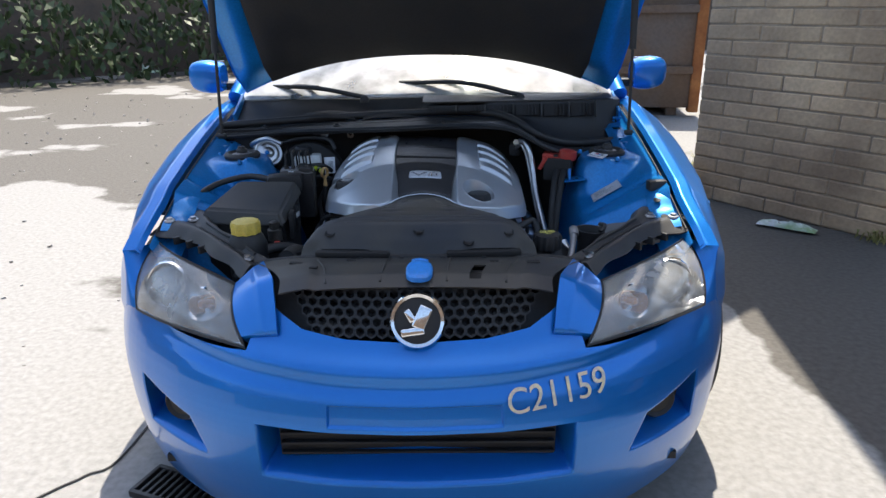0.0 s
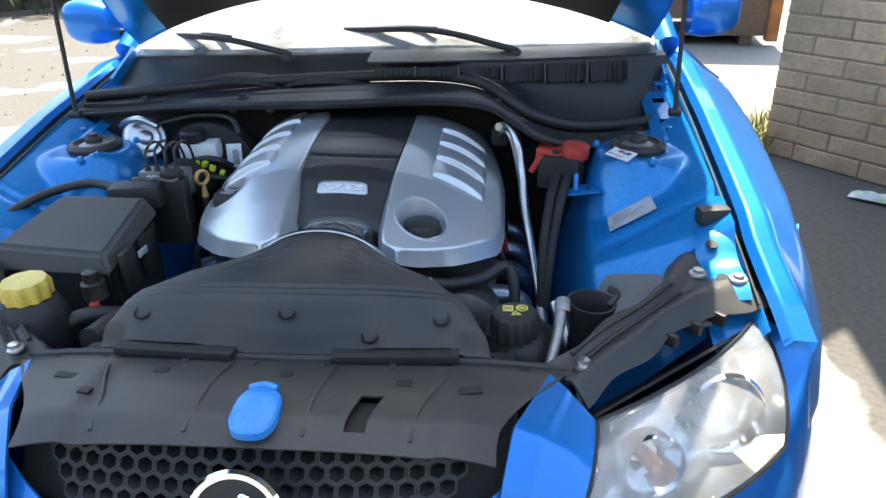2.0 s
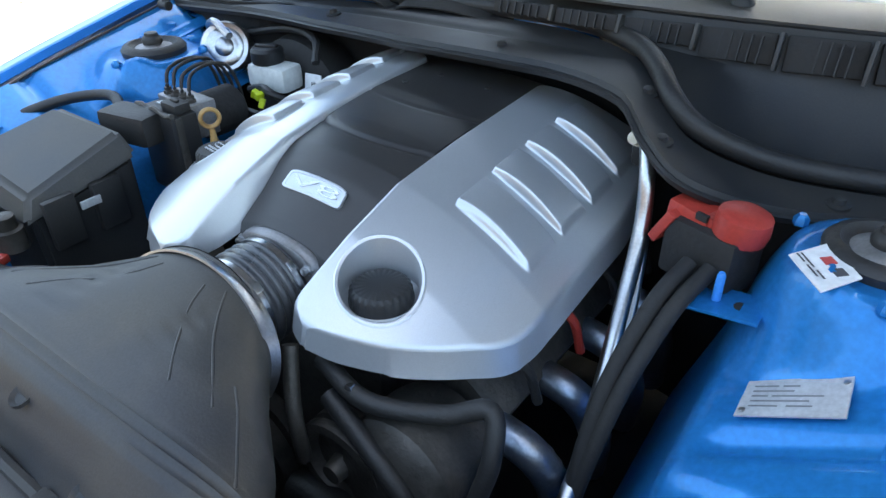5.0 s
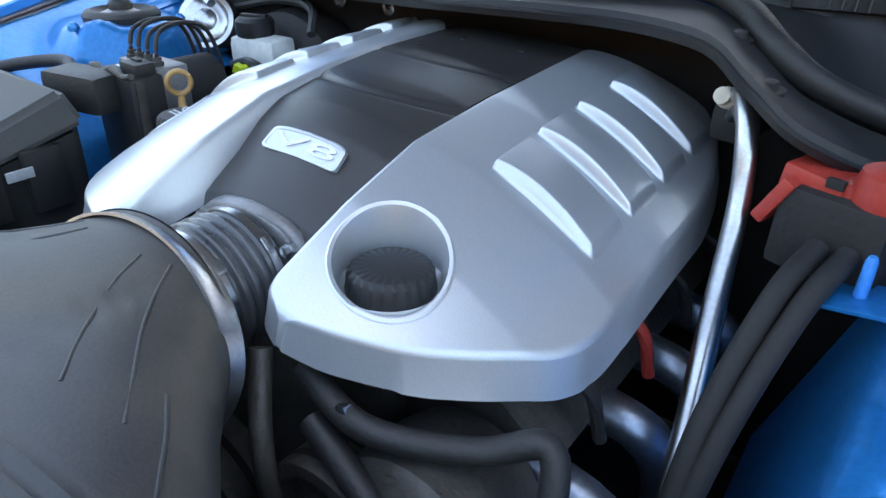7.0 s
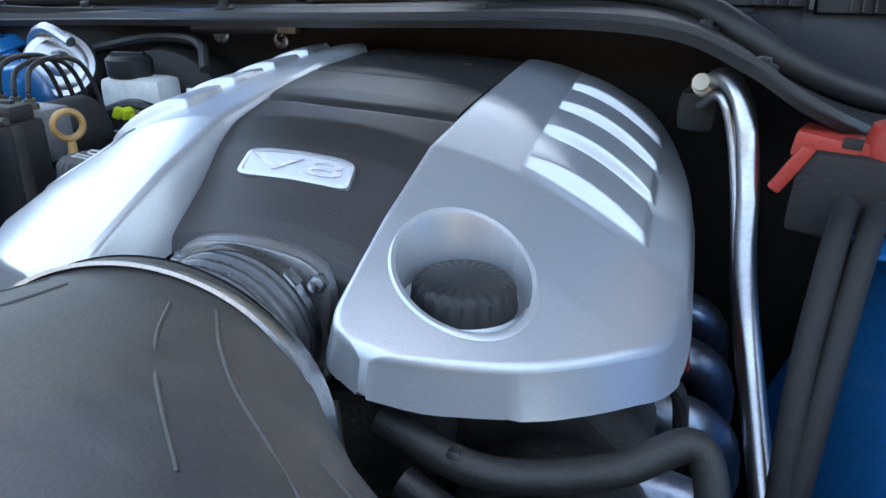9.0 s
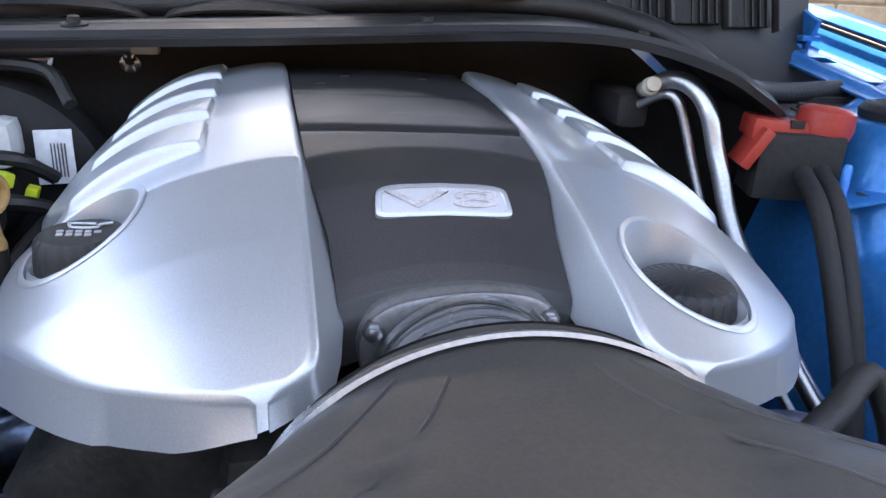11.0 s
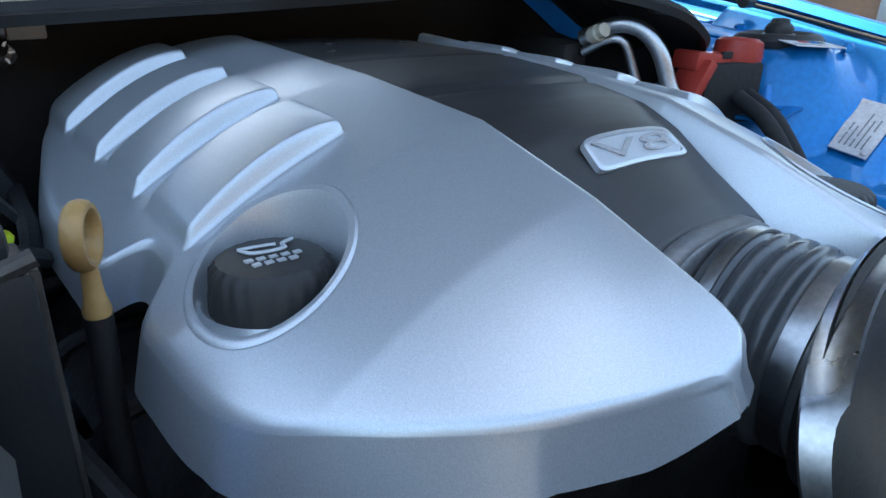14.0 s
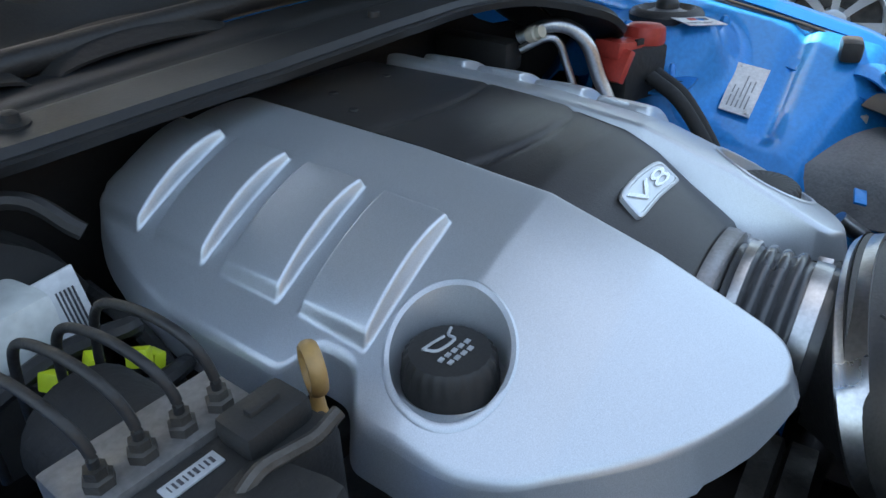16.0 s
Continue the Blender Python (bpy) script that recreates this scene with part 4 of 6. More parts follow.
# cowl top: basin, vents and shelf before the screen
def cowl_top(u, v):
    p = rail_at(u)
    bow = (p.x / 0.7) ** 2
    yv, zs = 1.125 + 0.13 * bow, 1.036 - 0.008 * bow
    right = smooth01((p.x + 0.02) / 0.06)
    foot = lerp(p.x, [0, 0.2, 0.35, 0.5, 0.7], [1.012, 1.005, 0.985, 0.975, 0.97])
    a = Vector((p.x, p.y + 0.018, p.z - 0.004))
    b = Vector((p.x, max(yv, p.y + 0.022), foot * right + (1 - right) * (p.z + 0.01)))
    c = Vector((p.x, max(yv, p.y + 0.024) + 0.016, zs * right + (1 - right) * (p.z + 0.015)))
    d = Vector((p.x, 1.275 + 0.12 * bow, 1.047 - 0.012 * bow))
    if v < 0.4:
        q = a.lerp(b, v / 0.4)
        return q - Vector((0, 0, 0.03 * right * smooth01((p.x - 0.3) / 0.1) * math.sin(math.pi * v / 0.4) ** 0.7))
    if v < 0.6:
        return b.lerp(c, (v - 0.4) / 0.2)
    return c.lerp(d, (v - 0.6) / 0.4)
bm = B()
sheet(bm, cowl_top, span(0, 1, N_R), span(0, 1, 21), 0.004)
top = part("cowl_top", bm, PLASTIC, car, "black plastic cowl panel below the windscreen", sharp=40)
bm = B()
sheet(bm, lambda u, v: (u, 1.145 + 0.13 * (u / 0.7) ** 2 + 0.11 * v, 1.042 + 0.008 * v - 0.010 * (u / 0.7) ** 2 + 0.004 * math.sin(v * 3.14)), span(-0.01, 0.665, 60), span(0, 1, 8), 0.004)
part("vent_shelf", bm, PLASTIC_DUST, top, "smooth grey plastic shelf before the windscreen")
for i in range(6):
    x = 0.055 + 0.098 * i
    bow = (x / 0.7) ** 2
    foot = lerp(x, [0, 0.2, 0.35, 0.5, 0.7], [1.012, 1.005, 0.985, 0.975, 0.97])
    hgt = (1.032 - foot) * 0.8
    yv = 1.125 + 0.13 * bow
    bm = B()
    box(bm, (x, yv + 0.003, (1.034 + foot) / 2), (0.088, 0.008, hgt), (-18, 0, math.degrees(math.atan2(0.26 * x / 0.49, 1))), 0.002)
    v_ = part("vent", bm, DARK, top, "dark louvred cowl vent")
    bm = B()
    box(bm, (x + 0.049, yv + 0.004, (1.034 + foot) / 2), (0.005, 0.016, hgt * 1.2), (-18, 0, 0), 0.001)
    part("divider", bm, PLASTIC_DUST, v_)
    for k in range(6):
        bm = B()
        box(bm, (x - 0.032 + 0.012 * k, yv - 0.002, (1.034 + foot) / 2), (0.002, 0.006, hgt * 0.9), (-18, 0, 0))
        part("louvre", bm, PLASTIC, v_)
for x0 in (-0.335, -0.115):
    bm = B()
    def hump(u, v):
        return (x0 - 0.115 + 0.21 * u, 1.175 + 0.06 * v, 0.970 + 0.034 * (4 * u * (1 - u)) ** 0.4 * (0.3 + 0.7 * math.sin(1.57 * v + 0.3)))
    sheet(bm, hump, span(0.001, 0.999, 18), span(0, 1, 6), 0.003)
    part("plenum_cap", bm, DARK, top, "black domed plenum cap")
for (px, tip, bend) in ((-0.215, (-0.62, 1.44, 1.065), (-0.40, 1.29, 1.075)), (0.33, (-0.10, 1.34, 1.085), (0.13, 1.28, 1.09))):
    wiper = B()
    lathe(wiper, (px, 1.20 + 0.1 * (px / 0.7) ** 2, 1.036), (0, -0.2, 1), [(0.016, 0), (0.016, 0.012), (0.010, 0.02), (0.004, 0.022)], 16)
    tube(wiper, [(px, 1.20 + 0.1 * (px / 0.7) ** 2, 1.052), bend, tip], 0.008, 8)
    wp = part("wiper", wiper, PLASTIC, car, "black wiper arm")
    bm = B()
    m_ = Vector(bend).lerp(Vector(tip), 0.35)
    tube(bm, [m_ + (Vector(tip) - m_) * -0.6 + Vector((0, 0.03, 0.0)), m_ + Vector((0, 0.035, 0.002)), Vector(tip) + Vector((-0.03, 0.03, 0.0))], 0.006, 8)
    part("wiper_blade", bm, RUBBER, wp)

# ---------------------------------------------------------------- front panel and braces
def slam_pt(u, v):
    x = u * (0.402 - 0.098 * smooth01(v * 1.1))
    y = 0.352 - 0.18 * v + 0.02 * abs(u) ** 2 * (1 - v)
    z = lerp(v, [0, 0.08, 0.5, 0.8, 1.0], [0.777, 0.781, 0.795, 0.792, 0.774]) - 0.02 * abs(u) ** 4
    z += 0.006 * smooth01((abs(x) - 0.22) / 0.02) * (v > 0.15)
    return (x, y, z)


bm = B()
sheet(bm, slam_pt, span(-1, 1, 70), span(0, 1, 26), 0.004, lambda u, v: not (0.38 < u < 0.47 and 0.55 < v < 0.88))
slam = part("slam_panel", bm, PLASTIC_DUST, car, "dusty grey-black plastic radiator top panel")
bm = B()
tube(bm, [slam_pt(u, 0.03) for u in span(-1, 1, 9)], 0.008, 8, 4)
part("panel_ridge", bm, PLASTIC, slam)
for u in (-0.86, -0.66, -0.35, -0.1, 0.15, 0.4, 0.62, 0.86):
    bm = B()
    p = Vector(slam_pt(u, 0.13))
    lathe(bm, p, (0, -0.1, 1), [(0.006, -0.001), (0.006, 0.002), (0.002, 0.003)], 10)
    part("panel_pin", bm, DARK, slam)
for u0, u1 in ((-0.17, -0.26), (0.20, 0.23), (-0.62, -0.66), (0.62, 0.66)):
    bm = B()
    tube(bm, [Vector(slam_pt(u0 + (u1 - u0) * q, 0.12 + 0.80 * q)) + Vector((0, 0, 0.0005)) for q in (0, 0.33, 0.66, 1)], 0.0028, 8, 5)
    part("panel_crease", bm, PLASTIC_DUST, slam)
for u0, v0, w0 in ((-0.80, 0.45, 0.03), (-0.72, 0.62, 0.018), (0.50, 0.40, 0.02), (0.78, 0.5, 0.03), (0.05, 0.3, 0.015), (-0.42, 0.30, 0.02)):
    bm = B()
    p = Vector(slam_pt(u0, v0))
    box(bm, (p.x, p.y, p.z + 0.0005), (w0, 0.012, 0.004), (0, 0, 12 * u0), 0.0015)
    part("panel_slot", bm, DARK, slam)
bm = B()
box(bm, (0.134, 0.224, 0.772), (0.040, 0.062, 0.016))
part("striker_slot", bm, DARK, slam, "dark striker slot")
# blue oval latch pull
bm = B()
loops = []
for h, k in ((0, 1), (0.010, 1), (0.014, 0.88), (0.015, 0.5)):
    loops.append([(0.008 + 0.030 * k * math.copysign(abs(math.cos(a)) ** 0.7, math.cos(a)), 0.208 + 0.036 * k * math.copysign(abs(math.sin(a)) ** 0.75, math.sin(a)), 0.791 + h - 0.18 * 0.036 * -math.sin(a)) for a in [2 * math.pi * i / 28 for i in range(28)]])
rings(bm, loops)
pull = part("latch_pull", bm, BLUE_PLASTIC, slam, "light blue oval plastic latch pull")
bm = B()
tube(bm, [(-0.010, 0.243, 0.806), (0.008, 0.248, 0.808), (0.026, 0.243, 0.806)], 0.006, 8, 5)
part("pull_loop", bm, BLUE_PLASTIC, pull)

for s in (-1, 1):
    bm = B()
    def brace(u, v):
        a = Vector((0.395, 0.34, 0.763)).lerp(Vector((0.665, 0.575, 0.812)), u)
        side = Vector((0.62, -0.70, -0.08))
        w = 0.05 + 0.045 * smooth01((u - 0.7) / 0.2) - 0.012 * math.sin(u * 9) ** 2
        arc = 0.012 * math.sin(u * math.pi)
        edge = 0.014 * (abs(2 * v - 1) ** 6)
        p = a + side * (v - 0.5) * 2 * w + Vector((0, 0, arc - edge + 0.006 * math.sin(v * 12)))
        return (p.x * s, p.y, p.z)
    sheet(bm, brace, span(0, 1, 40), span(0, 1, 18), 0.005)
    br = part("lamp_brace", bm, PLASTIC_DUST, car, "dusty black headlamp brace")
    for (u, v) in ((0.9, 0.35), (0.96, 0.7), (0.1, 0.5)):
        p = brace(u, v)
        bm = B()
        lathe(bm, p, (0, 0, 1), [(0.015, 0.001), (0.014, 0.005), (0.008, 0.006), (0.008, 0.011), (0.003, 0.012)], 16)
        part("screw", bm, STEEL, br, "bright washer-head screw")
    for v0 in (0.22, 0.40):
        bm = B()
        tube(bm, [Vector(brace(u, v0)) + Vector((0, 0, 0.001)) for u in (0.1, 0.3, 0.5, 0.72)], 0.004, 8, 5)
        part("brace_rib", bm, PLASTIC, br)
    for k in range(3):
        p = brace(0.5 + 0.13 * k, 0.97)
        bm = B()
        box(bm, (p[0], p[1], p[2] - 0.008), (0.010, 0.03, 0.02), (0, 0, s * 40), 0.002)
        part("brace_lug", bm, PLASTIC, br)
    bm = B()
    sheet(bm, lambda u, v: (s * (0.42 + 0.27 * u), 0.30 + 0.2 * u + 0.18 * v, 0.725 + 0.03 * u - 0.16 * v), span(0, 1, 8), span(0, 1, 6), 0.004)
    part("lamp_back", bm, DARK, car, "black rear of the headlamp")

# ---------------------------------------------------------------- engine
engine = tagged(new("engine_block"), "dark greasy V8 engine block with pulleys and hoses")
engine.parent = car
bm = B()
box(bm, (0, 0.93, 0.58), (0.30, 0.50, 0.32), (0, 0, 0), 0.03)
part("block", bm, GREASE, engine, "greasy dark block")
for s in (-1, 1):
    bm = B()
    box(bm, (s * 0.20, 0.93, 0.68), (0.15, 0.44, 0.15), (0, s * 38, 0), 0.03)
    part("cylinder_head", bm, GREASE, engine)
    for k in range(4):
        bm = B()
        y = 0.72 + 0.105 * k
        tube(bm, [(s * 0.26, y, 0.68), (s * 0.335, y - 0.005, 0.67), (s * 0.355, y + 0.02, 0.60), (s * 0.345, y + 0.05, 0.50)], 0.021, 12)
        part("exhaust_header", bm, HEADER, engine, "blued steel exhaust pipe")
    for k in range(4):
        bm = B()
        y = 0.75 + 0.105 * k
        tube(bm, [(s * 0.24, y, 0.76), (s * 0.30, y, 0.755), (s * 0.315, y + 0.01, 0.70)], 0.006, 8)
        part("spark_lead", bm, RED if k == 1 and s > 0 else RUBBER, engine, "ignition lead")
for (c, r, w, m) in (((0.0, 0.60, 0.58), 0.085, 0.05, GREASE), ((0.17, 0.60, 0.66), 0.06, 0.04, GREASE), ((-0.19, 0.60, 0.66), 0.045, 0.04, GREASE), ((0.21, 0.585, 0.52), 0.075, 0.05, DARK), ((-0.13, 0.60, 0.50), 0.06, 0.05, DARK)):
    bm = B()
    lathe(bm, c, (0, -1, 0), [(r * 0.3, -0.02), (r, -0.02), (r, 0.0), (r * 0.9, 0.004), (r, 0.008), (r, w - 0.02), (r * 0.8, w - 0.02), (r * 0.7, 0.006), (r * 0.25, 0.01), (r * 0.2, 0.03), (0.002, 0.03)], 32)
    part("pulley", bm, m, engine, "dark drive pulley")
bm = B()
lathe(bm, (0.235, 0.63, 0.665), (0, -1, 0.1), [(0.07, -0.06), (0.075, -0.04), (0.075, 0.03), (0.06, 0.045), (0.02, 0.05)], 28)
part("alternator", bm, GREASE, engine, "dirty cast alternator")
bm = B()
box(bm, (0.245, 0.60, 0.715), (0.045, 0.012, 0.045), (-20, 0, 15), 0.004)
part("bracket", bm, GREASE, engine, "dirty metal bracket")
for pts, r, m, lab in (([(0.13, 0.615, 0.775), (0.20, 0.605, 0.762), (0.27, 0.64, 0.755), (0.315, 0.66, 0.77), (0.33, 0.64, 0.73), (0.325, 0.62, 0.68)], 0.0105, RUBBER, "black coolant hose"),
                       ([(0.15, 0.60, 0.745), (0.22, 0.585, 0.72), (0.27, 0.58, 0.68), (0.275, 0.59, 0.62)], 0.011, RUBBER, "black coolant hose"),
                       ([(0.335, 0.47, 0.74), (0.30, 0.52, 0.70), (0.22, 0.56, 0.62), (0.1, 0.58, 0.58)], 0.024, RUBBER, "thick radiator hose"),
                       ([(-0.34, 0.42, 0.75), (-0.32, 0.50, 0.735), (-0.22, 0.55, 0.66), (-0.05, 0.58, 0.6)], 0.022, RUBBER, "thick radiator hose"),
                       ([(-0.47, 0.40, 0.70), (-0.40, 0.47, 0.755), (-0.33, 0.52, 0.735), (-0.31, 0.56, 0.66)], 0.014, RUBBER, "black hose"),
                       ([(0.10, 0.60, 0.79), (0.12, 0.575, 0.73), (0.13, 0.57, 0.66)], 0.009, GREASE, "thin dull pipe")):
    bm = B()
    tube(bm, pts, r, 14)
    part("hose", bm, m, engine, lab)
bm = B()
lathe(bm, (-0.142, 0.650, 0.738), (0.1, -0.75, 0.65), [(0.0065, -0.04), (0.0065, 0.0), (0.0055, 0.001), (0.0055, 0.006), (0.004, 0.007), (0.002, 0.006)], 12)
part("pulley_bolt", bm, GREASE, engine, "dull round bolt head")
bm = B()
lathe(bm, (0.182, 0.606, 0.770), (0, -1, 0.2), [(0.006, 0), (0.006, 0.008), (0.003, 0.009)], 6)
part("bolt", bm, STEEL, engine)
bm = B()
box(bm, (0, 0.385, 0.56), (0.66, 0.05, 0.40), (0, 0, 0), 0.01)
part("radiator", bm, DARK, car, "dark radiator")
bm = B()
sheet(bm, lambda u, v: (u * 0.34, 0.43 + 0.05 * (1 - abs(u) ** 4), 0.38 + 0.38 * v), span(-1, 1, 20), span(0, 1, 8), 0.006)
part("fan_shroud", bm, DARK, car, "black fan shroud")

# silver cam covers
EX, LEAN = 0.0075, 0.034


def cover_top(ax, y):
    """Height of a cover at a distance ax from the engine's middle."""
    d = max(0.0, ax - 0.0915)
    return lerp(y, [0.5, 0.60, 0.65, 0.70, 0.785, 0.9, 1.1, 1.2], [0.78, 0.838, 0.860, 0.881, 0.908, 0.922, 0.936, 0.940]) - 0.0714 * d - 1.837 * d * d


VANES = {1: (0.803, 0.878, 0.954, 1.030), -1: (0.829, 0.906, 0.984, 1.061)}
PAD_IN, PAD_OUT, PAD_LEN = 0.163, 0.264, 0.0615


def cover_outline(y):
    """Inner and outer edge of a cover at y, eased over a short stretch."""
    k = min(0.010, (y - 0.5995) * 0.5, max(0.0005, (1.1355 - y) * 0.5))
    ends = [cover_raw(y + k * q) for q in (-1, -0.6, -0.2, 0.2, 0.6, 1)]
    return sum(e[0] for e in ends) / 6, sum(e[1] for e in ends) / 6


def cover_raw(y):
    xi = lerp(y, [0.600, 0.603, 0.607, 0.612, 0.62, 0.785, 1.10, 1.106, 1.116, 1.127, 1.135], [0.118, 0.108, 0.099, 0.092, 0.0895, 0.0915, 0.0985, 0.112, 0.165, 0.212, 0.236])
    xo = lerp(y, [0.600, 0.605, 0.611, 0.62, 0.641, 0.67, 0.709, 0.727, 0.742, 0.76, 0.79, 0.97, 1.0, 1.04, 1.085, 1.11, 1.125, 1.135],
              [0.122, 0.140, 0.157, 0.178, 0.212, 0.243, 0.277, 0.287, 0.2925, 0.296, 0.298, 0.298, 0.295, 0.288, 0.276, 0.265, 0.253, 0.239])
    return xi, xo


def cover_pt(s, u, y, well, notch):
    xi, xo = cover_outline(y)
    if notch:
        xo -= 0.025 * math.exp(-(((y - 0.846) / 0.026) ** 4))
    x = xi + (xo - xi) * u
    z = cover_top(x, y)
    # four pillow-shaped pads, each with a steep crescent face towards the front
    across = (x - PAD_IN) / (PAD_OUT - PAD_IN)
    if 0 < across < 1:
        arc = 1 - (2 * across - 1) ** 2
        crown = (0.0062 + 0.0080 * arc ** 0.8) * smooth01(min(across / 0.026, (1 - across) / 0.06))
        best = 0.0
        for y0 in VANES[s]:
            back = (y - y0 + 0.001 + 0.002 * arc) / PAD_LEN
            if 0 < back < 1:
                face = smooth01(back * PAD_LEN / (0.0034 + 0.0022 * arc))
                tail = smooth01((1 - back) / 0.075)
                pillow = 1.0 - 0.36 * max(0.0, back - 0.20) ** 1.5
                best = max(best, crown * face * tail * pillow)
        z += best
    e = min((x - xi), (xo - x), 0.02)
    ef = min(e, (y - 0.600) * 1.2, (1.135 - y) * 1.2)
    r = 0.0075
    if ef < r:
        z -= r - math.sqrt(max(0, r * r - (r - max(ef, 0)) ** 2))
    return (s * x, y, z)


for s, (wx, wy, wr), notch in ((1, (0.1545, 0.680, 0.0460), False), (-1, (0.2390, 0.7800, 0.0400), True)):
    bm = B()
    ys = span(0.6003, 0.64, 30) + span(0.6415, 0.815, 70) + span(0.816, 1.087, 272) + span(1.088, 1.1348, 40)
    uu = [0.5 - 0.5 * math.cos(math.pi * k / 124) if k in (0, 124) else k / 124 for k in range(125)]
    uu = sorted(set(uu + [0.008, 0.02, 0.035, 0.98, 0.965, 0.992]))
    sheet(bm, lambda u, v: cover_pt(s, u, v, None, notch), uu, ys)
    # opening for the filler
    gone = [f for f in bm.faces if any(math.hypot(abs(v.co.x) - wx, v.co.y - wy) < wr - 0.0008 for v in f.verts)]
    bmesh.ops.delete(bm, geom=gone, context="FACES")
    for v in bm.verts:
        if v.is_boundary:
            dx, dy = abs(v.co.x) - wx, v.co.y - wy
            d = math.hypot(dx, dy)
            if d < wr + 0.006 and d > 1e-6:
                v.co.x, v.co.y = s * (wx + dx / d * wr), wy + dy / d * wr
                v.co.z = cover_top(abs(v.co.x), v.co.y)
    # skirt round the outside
    rim_edges = [e for e in bm.edges if e.is_boundary and any(abs(math.hypot(abs(v.co.x) - wx, v.co.y - wy) - wr) > 0.003 for v in e.verts)]
    ext = bmesh.ops.extrude_edge_only(bm, edges=rim_edges)
    new_v = [g for g in ext["geom"] if isinstance(g, bmesh.types.BMVert)]
    for v in new_v:
        ax = abs(v.co.x)
        if ax < 0.1045 and v.co.y > 0.604:
            k = lerp(v.co.y, [0.604, 0.612, 0.65, 0.72, 0.80, 0.9, 1.1], [0.0, 0.002, 0.012, 0.022, 0.012, 0.004, 0.003])
            v.co.z -= lerp(v.co.y, [0.604, 0.612, 0.65, 0.72, 0.80, 0.9], [0.019, 0.021, 0.032, 0.044, 0.022, 0.012])
            v.co.x -= s * k
            v.co.y -= lerp(v.co.y, [0.604, 0.64], [0.006, 0.0])
        else:
            v.co.z -= (0.018 + 0.006 * smooth01((ax - 0.11) / 0.05)) * (lerp(ax, [0.09, 0.115, 0.165], [0.5, 0.6, 1.0]) if s < 0 and v.co.y < 0.63 else 1.0)
            v.co.x += s * (0.006 if ax > 0.2 else 0.0)
            v.co.y -= 0.006 if v.co.y < 0.74 else 0
    for v in bm.verts:
        v.co.z -= LEAN * v.co.x
        v.co.x += EX
    cover = part("engine_cover", bm, SILVER, car, "silver painted V8 cam cover with four gill-like vanes", sharp=66)
    # filler well
    bm = B()
    floor_z = cover_top(wx, wy) - LEAN * s * wx - 0.027
    seg = 48
    loops = []
    for r, h in ((wr + 0.0028, 0.0006), (wr + 0.001, 0.0018), (wr - 0.002, 0.0008), (wr - 0.003, -0.004)):
        loops.append([(EX + s * (wx + r * math.cos(a)), wy + r * math.sin(a), cover_top(wx + r * math.cos(a), wy + r * math.sin(a)) + h - LEAN * s * (wx + r * math.cos(a))) for a in [2 * math.pi * k / seg for k in range(seg)]])
    for r, z in ((wr - 0.005, floor_z + 0.004), (wr - 0.009, floor_z), (0.030, floor_z - 0.002)):
        loops.append([(EX + s * (wx + r * math.cos(a)), wy + r * math.sin(a), z) for a in [2 * math.pi * k / seg for k in range(seg)]])
    rings(bm, loops, True, False)
    part("filler_well", bm, SILVER, cover, "round silver well with raised rim")
    bm = B()
    loops = []
    cap_k = 0.89 if s < 0 else 1.0
    cap_z = floor_z + (0.006 if s < 0 else 0.0)
    for r, z, kn in ((0.0355, floor_z - 0.02, 0), (0.0355, cap_z + 0.002, 0), (0.034, cap_z + 0.006, 1), (0.033, cap_z + 0.015, 1), (0.029, cap_z + 0.019, 0.4), (0.012, cap_z + 0.0202, 0), (0.002, cap_z + 0.0202, 0)):
        loops.append([(EX + s * wx + cap_k * (r + kn * 0.0007 * math.cos(24 * a)) * math.cos(a), wy + cap_k * (r + kn * 0.0007 * math.cos(24 * a)) * math.sin(a), z) for a in [2 * math.pi * k / 144 for k in range(144)]])
    rings(bm, loops)
    cap = part("oil_cap", bm, PLASTIC, cover, "black knurled oil filler cap")
    if s < 0:
        bm = B()
        M = pose(EX + s * wx, wy, cap_z + 0.0199, 0, 0, -8)
        tube(bm, [M @ Vector(p) for p in ((-0.012, 0.010, 0.001), (-0.007, 0.003, 0.001), (0.008, 0.003, 0.001), (0.009, 0.009, 0.001), (0.016, 0.013, 0.001))], 0.0011, 6, 4)
        tube(bm, [M @ Vector(p) for p in ((-0.013, 0.011, 0.001), (-0.004, 0.011, 0.001), (0.006, 0.010, 0.001))], 0.0010, 6, 4)
        for k in range(5):
            box(bm, M @ Vector((-0.012 + 0.006 * k, -0.004, 0.0006)), (0.004, 0.003, 0.001))
        for k in range(4):
            box(bm, M @ Vector((-0.010 + 0.006 * k, -0.010, 0.0006)), (0.004, 0.003, 0.001))
        part("cap_symbol", bm, LABEL_GREY, cap, "faded oil can symbol")

# black centre cover
def centre_pt(u, y):
    z = lerp(y, [0.677, 0.680, 0.686, 0.698, 0.722, 0.765, 0.80, 0.87, 0.96, 1.12], [0.815, 0.842, 0.853, 0.861, 0.8745, 0.899, 0.912, 0.922, 0.928, 0.927])
    half = lerp(y, [0.677, 0.73, 0.785, 0.9, 1.12], [0.076, 0.079, 0.0895, 0.0935, 0.098])
    z -= lerp(y, [0.7, 0.9, 1.1], [0.014, 0.007, 0.003]) * abs(u) ** 2.2
    for k, yg in ((1, 0.835), (1, 0.935)):
        yy = yg + 0.02 * u * u
        z -= 0.0018 * math.exp(-((y - yy) / 0.003) ** 2)
    z += 0.004 * smooth01((y - 0.835 - 0.02 * u * u) / 0.01) * 0.4
    return (EX + u * half, y, z - LEAN * u * half)


bm = B()
